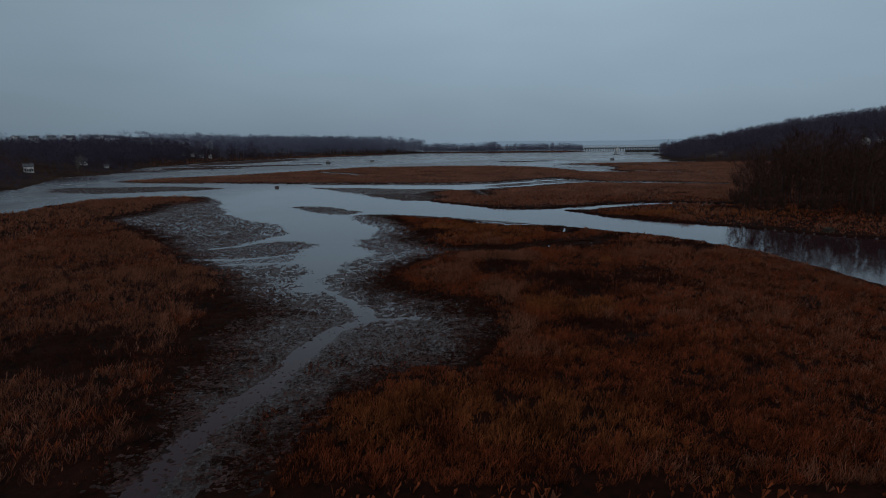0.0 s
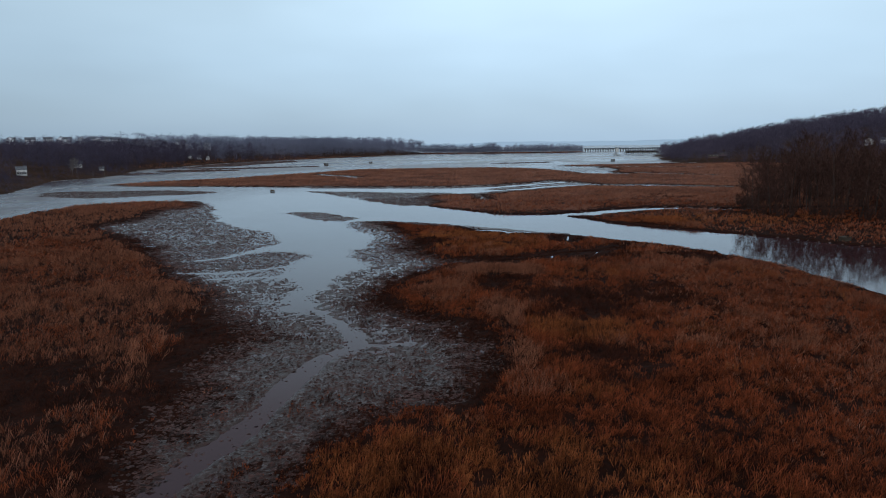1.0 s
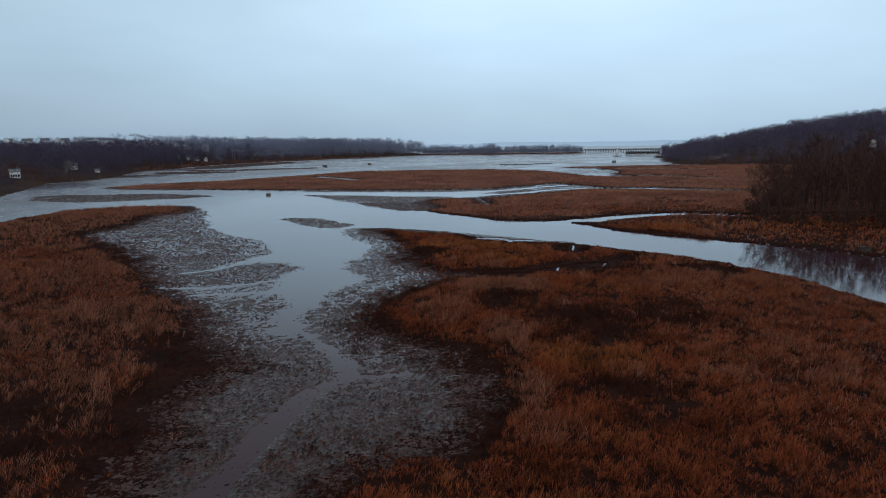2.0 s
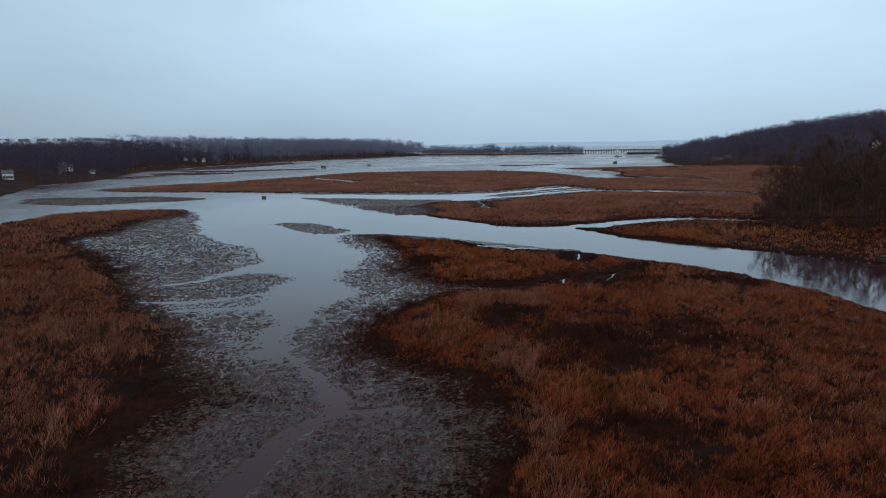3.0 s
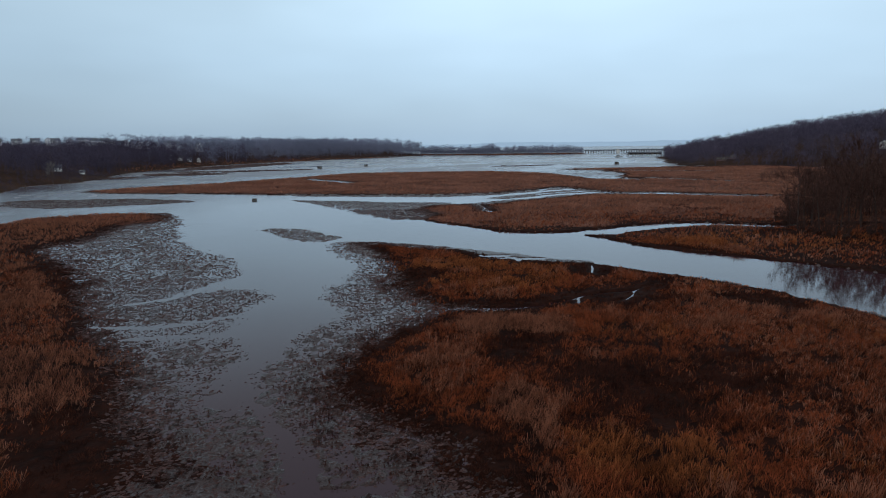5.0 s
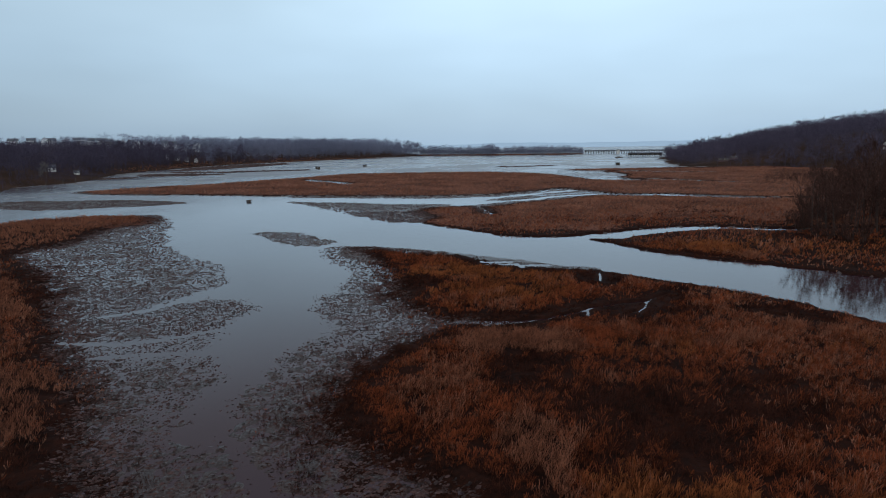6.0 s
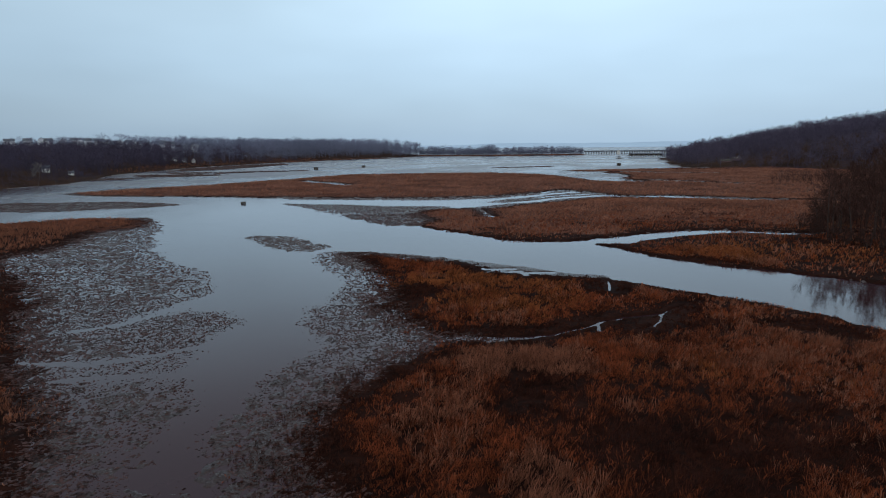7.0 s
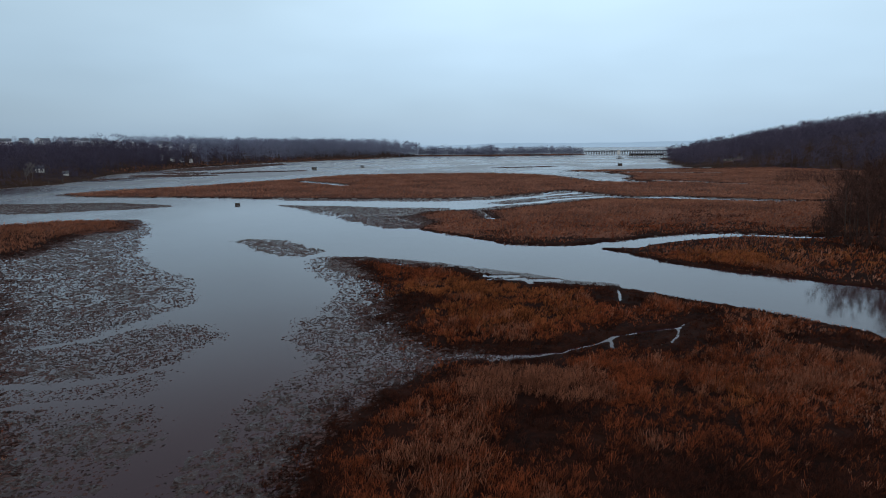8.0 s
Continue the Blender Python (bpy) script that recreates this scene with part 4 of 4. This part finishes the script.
for k, (tx, ty, th) in enumerate(((-268, 424, 11.0), (-276, 432, 9.0), (-262, 410, 8.0))):
    pale = bare_tree("bare_tree", 380 + k, th, 18, 5, 6, "pale-barked leafless tree by the shore houses", PALE_BARK, PALE_BARK, "shore trees")
    pale.matrix_world = pose(tx, ty, land_at(tx, ty), 0, 0, 40 * k)


# ---- houses ----
def house(x, y, turn, w, d, h, wall_mat, label, porch=False, group="", base=None, floors=2, roof_mat=None):
    """A gabled house: walls, roof, chimney, windows with frames, dark panels for the porch shade."""
    z = land_at(x, y) if base is None else base
    ob = thing("house", pose(x, y, z, 0, 0, turn), label, "house", group)
    bm = boxed(-w / 2, w / 2, -d / 2, d / 2, -4.5, h)
    part("wall", bm, wall_mat, ob)
    rise = d * 0.36
    bm = bmesh.new()
    prof = [(-d / 2 - 0.5, h - 0.25), (0, h + rise), (d / 2 + 0.5, h - 0.25), (d / 2 + 0.5, h - 0.5), (0, h + rise - 0.3), (-d / 2 - 0.5, h - 0.5)]
    ends = [[bm.verts.new((sx * (w / 2 + 0.4), py, pz)) for py, pz in prof] for sx in (-1, 1)]
    for k in range(6):
        bm.faces.new((ends[0][k], ends[0][(k + 1) % 6], ends[1][(k + 1) % 6], ends[1][k]))
    for e in ends:
        bm.faces.new((e[0], e[1], e[4], e[5]))
        bm.faces.new((e[1], e[2], e[3], e[4]))
    bmesh.ops.recalc_face_normals(bm, faces=bm.faces)
    roof = part("roof", bm, roof_mat or SHINGLE, ob)
    for sx in (-1, 1):
        bm = bmesh.new()
        rims = [[bm.verts.new((sx * (w / 2 - inset), py, pz)) for py, pz in ((-d / 2, h), (d / 2, h), (0, h + rise - 0.3))] for inset in (0.003, 0.2)]
        bm.faces.new(rims[0])
        bm.faces.new(rims[1][::-1])
        for k in range(3):
            bm.faces.new((rims[0][k], rims[1][k], rims[1][(k + 1) % 3], rims[0][(k + 1) % 3]))
        bmesh.ops.recalc_face_normals(bm, faces=bm.faces)
        part("gable", bm, wall_mat, ob)
    part("chimney", boxed(w * 0.22, w * 0.22 + 0.7, -0.35, 0.35, h + rise * 0.4, h + rise + 0.9, bevel=0.03), SHINGLE, roof)
    cols = max(2, int(w / 2.6))
    for f in range(floors):
        for c in range(cols):
            cx, cz = -w / 2 + (c + 0.5) * w / cols, 1.0 + f * h / floors
            win = part("window", boxed(cx - 0.5, cx + 0.5, -d / 2 - 0.05, -d / 2 + 0.02, cz, cz + 1.35), WHITE, ob)
            part("pane", boxed(cx - 0.4, cx + 0.4, -d / 2 - 0.07, -d / 2 - 0.052, cz + 0.1, cz + 1.25), DARK_GLASS, win)
    if porch:
        pr = part("porch", boxed(-w / 2, w / 2, -d / 2 - 2.4, -d / 2 - 0.06, h * 0.48, h * 0.48 + 0.25), WHITE, ob, "white porch roof on square columns")
        part("deck", boxed(-w / 2, w / 2, -d / 2 - 2.4, -d / 2 - 0.06, -1.5, 0.1), WHITE, pr)
        # dark glass panels on the wall stand in for shade under the porch
        for k in range(4):
            px = -w / 2 + 0.2 + (k + 0.5) * (w - 0.4) / 4
            part("porch_shade", boxed(px - 0.6, px + 0.6, -d / 2 - 0.12, -d / 2 - 0.08, 0.12, h * 0.46), DARK_GLASS, pr)
        for k in range(5):
            px = -w / 2 + 0.2 + k * (w - 0.4) / 4
            part("column", boxed(px - 0.16, px + 0.16, -d / 2 - 2.35, -d / 2 - 2.05, 0.1, h * 0.48), WHITE, pr)
    return ob


house(-280, 386, 36, 5.6, 4.6, 3.6, WHITE, "white two-storey house with a porch above the water", porch=True)
house(-303, 483, 33, 5.5, 5, 3.4, WHITE, "small white house among bare trees", floors=1)
house(-286, 486, 31, 3.6, 3, 2.0, WHITE, "low white shed above the shore", floors=1)
house(-352, 777, 114, 5, 4.5, 5.6, GREY_SIDING, "pale grey gabled house in the woods", group="houses in the wood")
house(-341, 781, 24, 4.8, 4.6, 3.3, WHITE, "white house half hidden by bare trees", group="houses in the wood")
house(-331, 785, 24, 5.2, 4.6, 3.5, GREY_SIDING, "pale grey house half hidden by bare trees", group="houses in the wood")
house(-321, 789, 110, 4.5, 4.2, 4.5, WHITE, "white gabled house half hidden by bare trees", group="houses in the wood")
house(396, 570, 55, 7, 6.5, 5.0, WHITE, "white house high on the wooded hillside", group="hillside houses")
house(407, 566, -35, 6, 5, 4.0, WHITE, "small white house on the wooded hillside", group="hillside houses")
house(264, 600, -26, 9, 4, 1.2, BOATHOUSE, "low boathouse at the foot of the hillside", group="boathouses", floors=1, roof_mat=TIMBER)
house(276, 606, -26, 7, 4, 1.2, BOATHOUSE, "low boathouse at the foot of the hillside", group="boathouses", floors=1, roof_mat=TIMBER)
ridge = np.random.default_rng(5)
for k in range(24):
    s = (k + ridge.uniform(-0.25, 0.25)) / 23
    hx_, hy_ = -655 + 275 * s, 880 + 60 * s + ridge.uniform(-12, 12)
    house(hx_, hy_, 34 + (90 if ridge.random() < 0.45 else 0), ridge.uniform(9, 14), ridge.uniform(8, 10), ridge.uniform(4.6, 6.4), PALE_SIDING,
          "grey townhouse block on the far ridge", group="ridge townhouses", base=land_at(hx_, hy_) + 3.6, floors=3)


# ---- railway bridge, wharf, barge, hunting blinds ----
def bridge():
    ob = thing("railway_bridge", pose(300, 1338, 0, 0, 0, math.degrees(math.atan2(48, 260))), "long low grey railway bridge on many piers", "bridge")
    length = 264
    deck = part("deck", boxed(0, length, -2.6, 2.6, 7.2, 8.0), STEEL, ob)
    for sy in (-2.7, 2.7):
        part("girder", boxed(0, length, sy - 0.15, sy + 0.15, 6.3, 8.4), STEEL, ob)
        rail = part("railing", boxed(0, length, sy - 0.05, sy + 0.05, 9.3, 9.45), STEEL, deck)
        for k in range(45):
            part("baluster", boxed(k * 6 - 0.06 + 0.1, k * 6 + 0.16, sy - 0.05, sy + 0.05, 8.4, 9.3), STEEL, deck)
    for k in range(44):
        x = 3 + k * 6
        pier = part("pier", boxed(x - 0.6, x + 0.6, -2.6, 2.6, 5.0, 6.3), TIMBER, ob)
        for sy in (-2.0, 0.0, 2.0):
            part("pile", boxed(x - 0.24, x + 0.24, sy - 0.24, sy + 0.24, -1.5, 5.0), TIMBER, pier)
    tower = part("bridge_house", boxed(73, 79.5, -5.0, -2.9, -1.0, 9.4, bevel=0.1), WHITE, ob, "white concrete pier house of the swing span")
    part("roof", boxed(72.6, 79.9, -5.4, -2.6, 9.4, 9.9), SHINGLE, tower)
    for cx in (74, 78):
        part("window", boxed(cx - 0.6, cx + 0.6, -5.06, -4.99, 6.8, 8.4), DARK_GLASS, tower)


def wharf():
    ob = thing("wharf", pose(304, 1040, 0, 0, 0, 4), "dark timber wharf with sheds on piles by the hillside", "wharf")
    part("deck", boxed(0, 62, -4, 4, 2.6, 3.0), TIMBER, ob)
    for k in range(16):
        for sy in (-3.6, 3.6):
            part("pile", boxed(k * 4.1 + 0.1, k * 4.1 + 0.6, sy - 0.25, sy + 0.25, -1.5, 2.6), TIMBER, ob)
    for k in range(7):
        x = 2 + k * 8.4
        shed = part("shed", boxed(x, x + 6.6, -3, 3, 3.0, 5.6), TIMBER, ob)
        bm = bmesh.new()
        prof = [(-3.4, 5.55), (0, 7.2), (3.4, 5.55)]
        ends = [[bm.verts.new((ex, py, pz)) for py, pz in prof] for ex in (x - 0.3, x + 6.9)]
        for a in range(3):
            bm.faces.new((ends[0][a], ends[0][(a + 1) % 3], ends[1][(a + 1) % 3], ends[1][a]))
        bm.faces.new(ends[0])
        bm.faces.new(ends[1][::-1])
        part("shed_roof", bm, SHINGLE, shed)
        part("shed_door", boxed(x + 1.4, x + 5.2, -3.06, -2.99, 3.0, 5.1), DARK_GLASS, shed)


def barge(x, y):
    ob = thing("barge", pose(x, y, 0, 0, 0, 6), "low dark work barge moored in open water", "boat")
    bm = boxed(-6, 6, -2.2, 2.2, -0.4, 1.0)
    for v in bm.verts:
        if v.co.z < 0:
            v.co.x *= 0.86
    part("hull", bm, TIMBER, ob)
    cab = part("cabin", boxed(-3.5, 1.2, -1.5, 1.5, 1.0, 2.9, bevel=0.06), GREY_SIDING, ob)
    part("cabin_roof", boxed(-3.8, 1.5, -1.8, 1.8, 2.9, 3.05), SHINGLE, cab)
    for cx in (-2.4, -0.2):
        part("window", boxed(cx - 0.45, cx + 0.45, -1.56, -1.49, 1.9, 2.6), DARK_GLASS, cab)


def hunting_blind(x, y, turn, w, d, h):
    """A box on piles, walled with slats and brush."""
    ob = thing("hunting_blind", pose(x, y, 0, 0, 0, turn), "dark brush-covered duck blind on posts in shallow water", "duck blind", "duck blinds")
    part("platform", boxed(-w / 2, w / 2, -d / 2, d / 2, 0.35, 0.5), TIMBER, ob)
    for sx in (-1, 1):
        for sy in (-1, 1):
            part("post", boxed(sx * (w / 2 - 0.1) - 0.09, sx * (w / 2 - 0.1) + 0.09, sy * (d / 2 - 0.1) - 0.09, sy * (d / 2 - 0.1) + 0.09, -1.0, h + 0.1), TIMBER, ob)
    count = max(6, int(w / 0.35))
    for k in range(count):
        bx = -w / 2 + (k + 0.5) * w / count
        for sy in (-1, 1):
            top = h * float(rng.uniform(0.88, 1.05))
            part("slat", boxed(bx - 0.12, bx + 0.12, sy * d / 2 - 0.03, sy * d / 2 + 0.03, 0.08, top), BRUSH, ob)
    for sx in (-1, 1):
        part("side_wall", boxed(sx * w / 2 - 0.03, sx * w / 2 + 0.03, -d / 2 + 0.04, d / 2 - 0.04, 0.1, h - 0.05), BRUSH, ob)
    part("roof", boxed(-w / 2 - 0.15, w / 2 + 0.15, -0.05, d / 2 + 0.15, h, h + 0.12), BRUSH, ob)


bridge()
wharf()
barge(272, 976)
hunting_blind(-80, 267, 8, 1.7, 1.1, 0.65)
hunting_blind(79, 116.5, 30, 2.0, 1.3, 1.0)
hunting_blind(-129, 622, -12, 3.8, 2.6, 2.3)
hunting_blind(-89, 672, 15, 3.6, 2.4, 2.1)
hunting_blind(178, 652, -5, 3.8, 2.6, 2.4)


def mooring_post(x, y, h):
    ob = thing("mooring_post", pose(x, y, min(land_at(x, y), 0.0), 1.5, 2, 0), "weathered timber mooring post at the shore", "post", "mooring posts")
    part("shaft", post(0.2, h + 0.8, 8, -0.8), TIMBER, ob)
    part("cap", post(0.26, 0.15, 8, h), TIMBER, ob)


for px_, py_, ph_ in ((-243, 402, 3.2), (-241, 412, 4.0), (-247, 392, 2.6), (-236, 352, 2.8)):
    mooring_post(px_, py_, ph_)
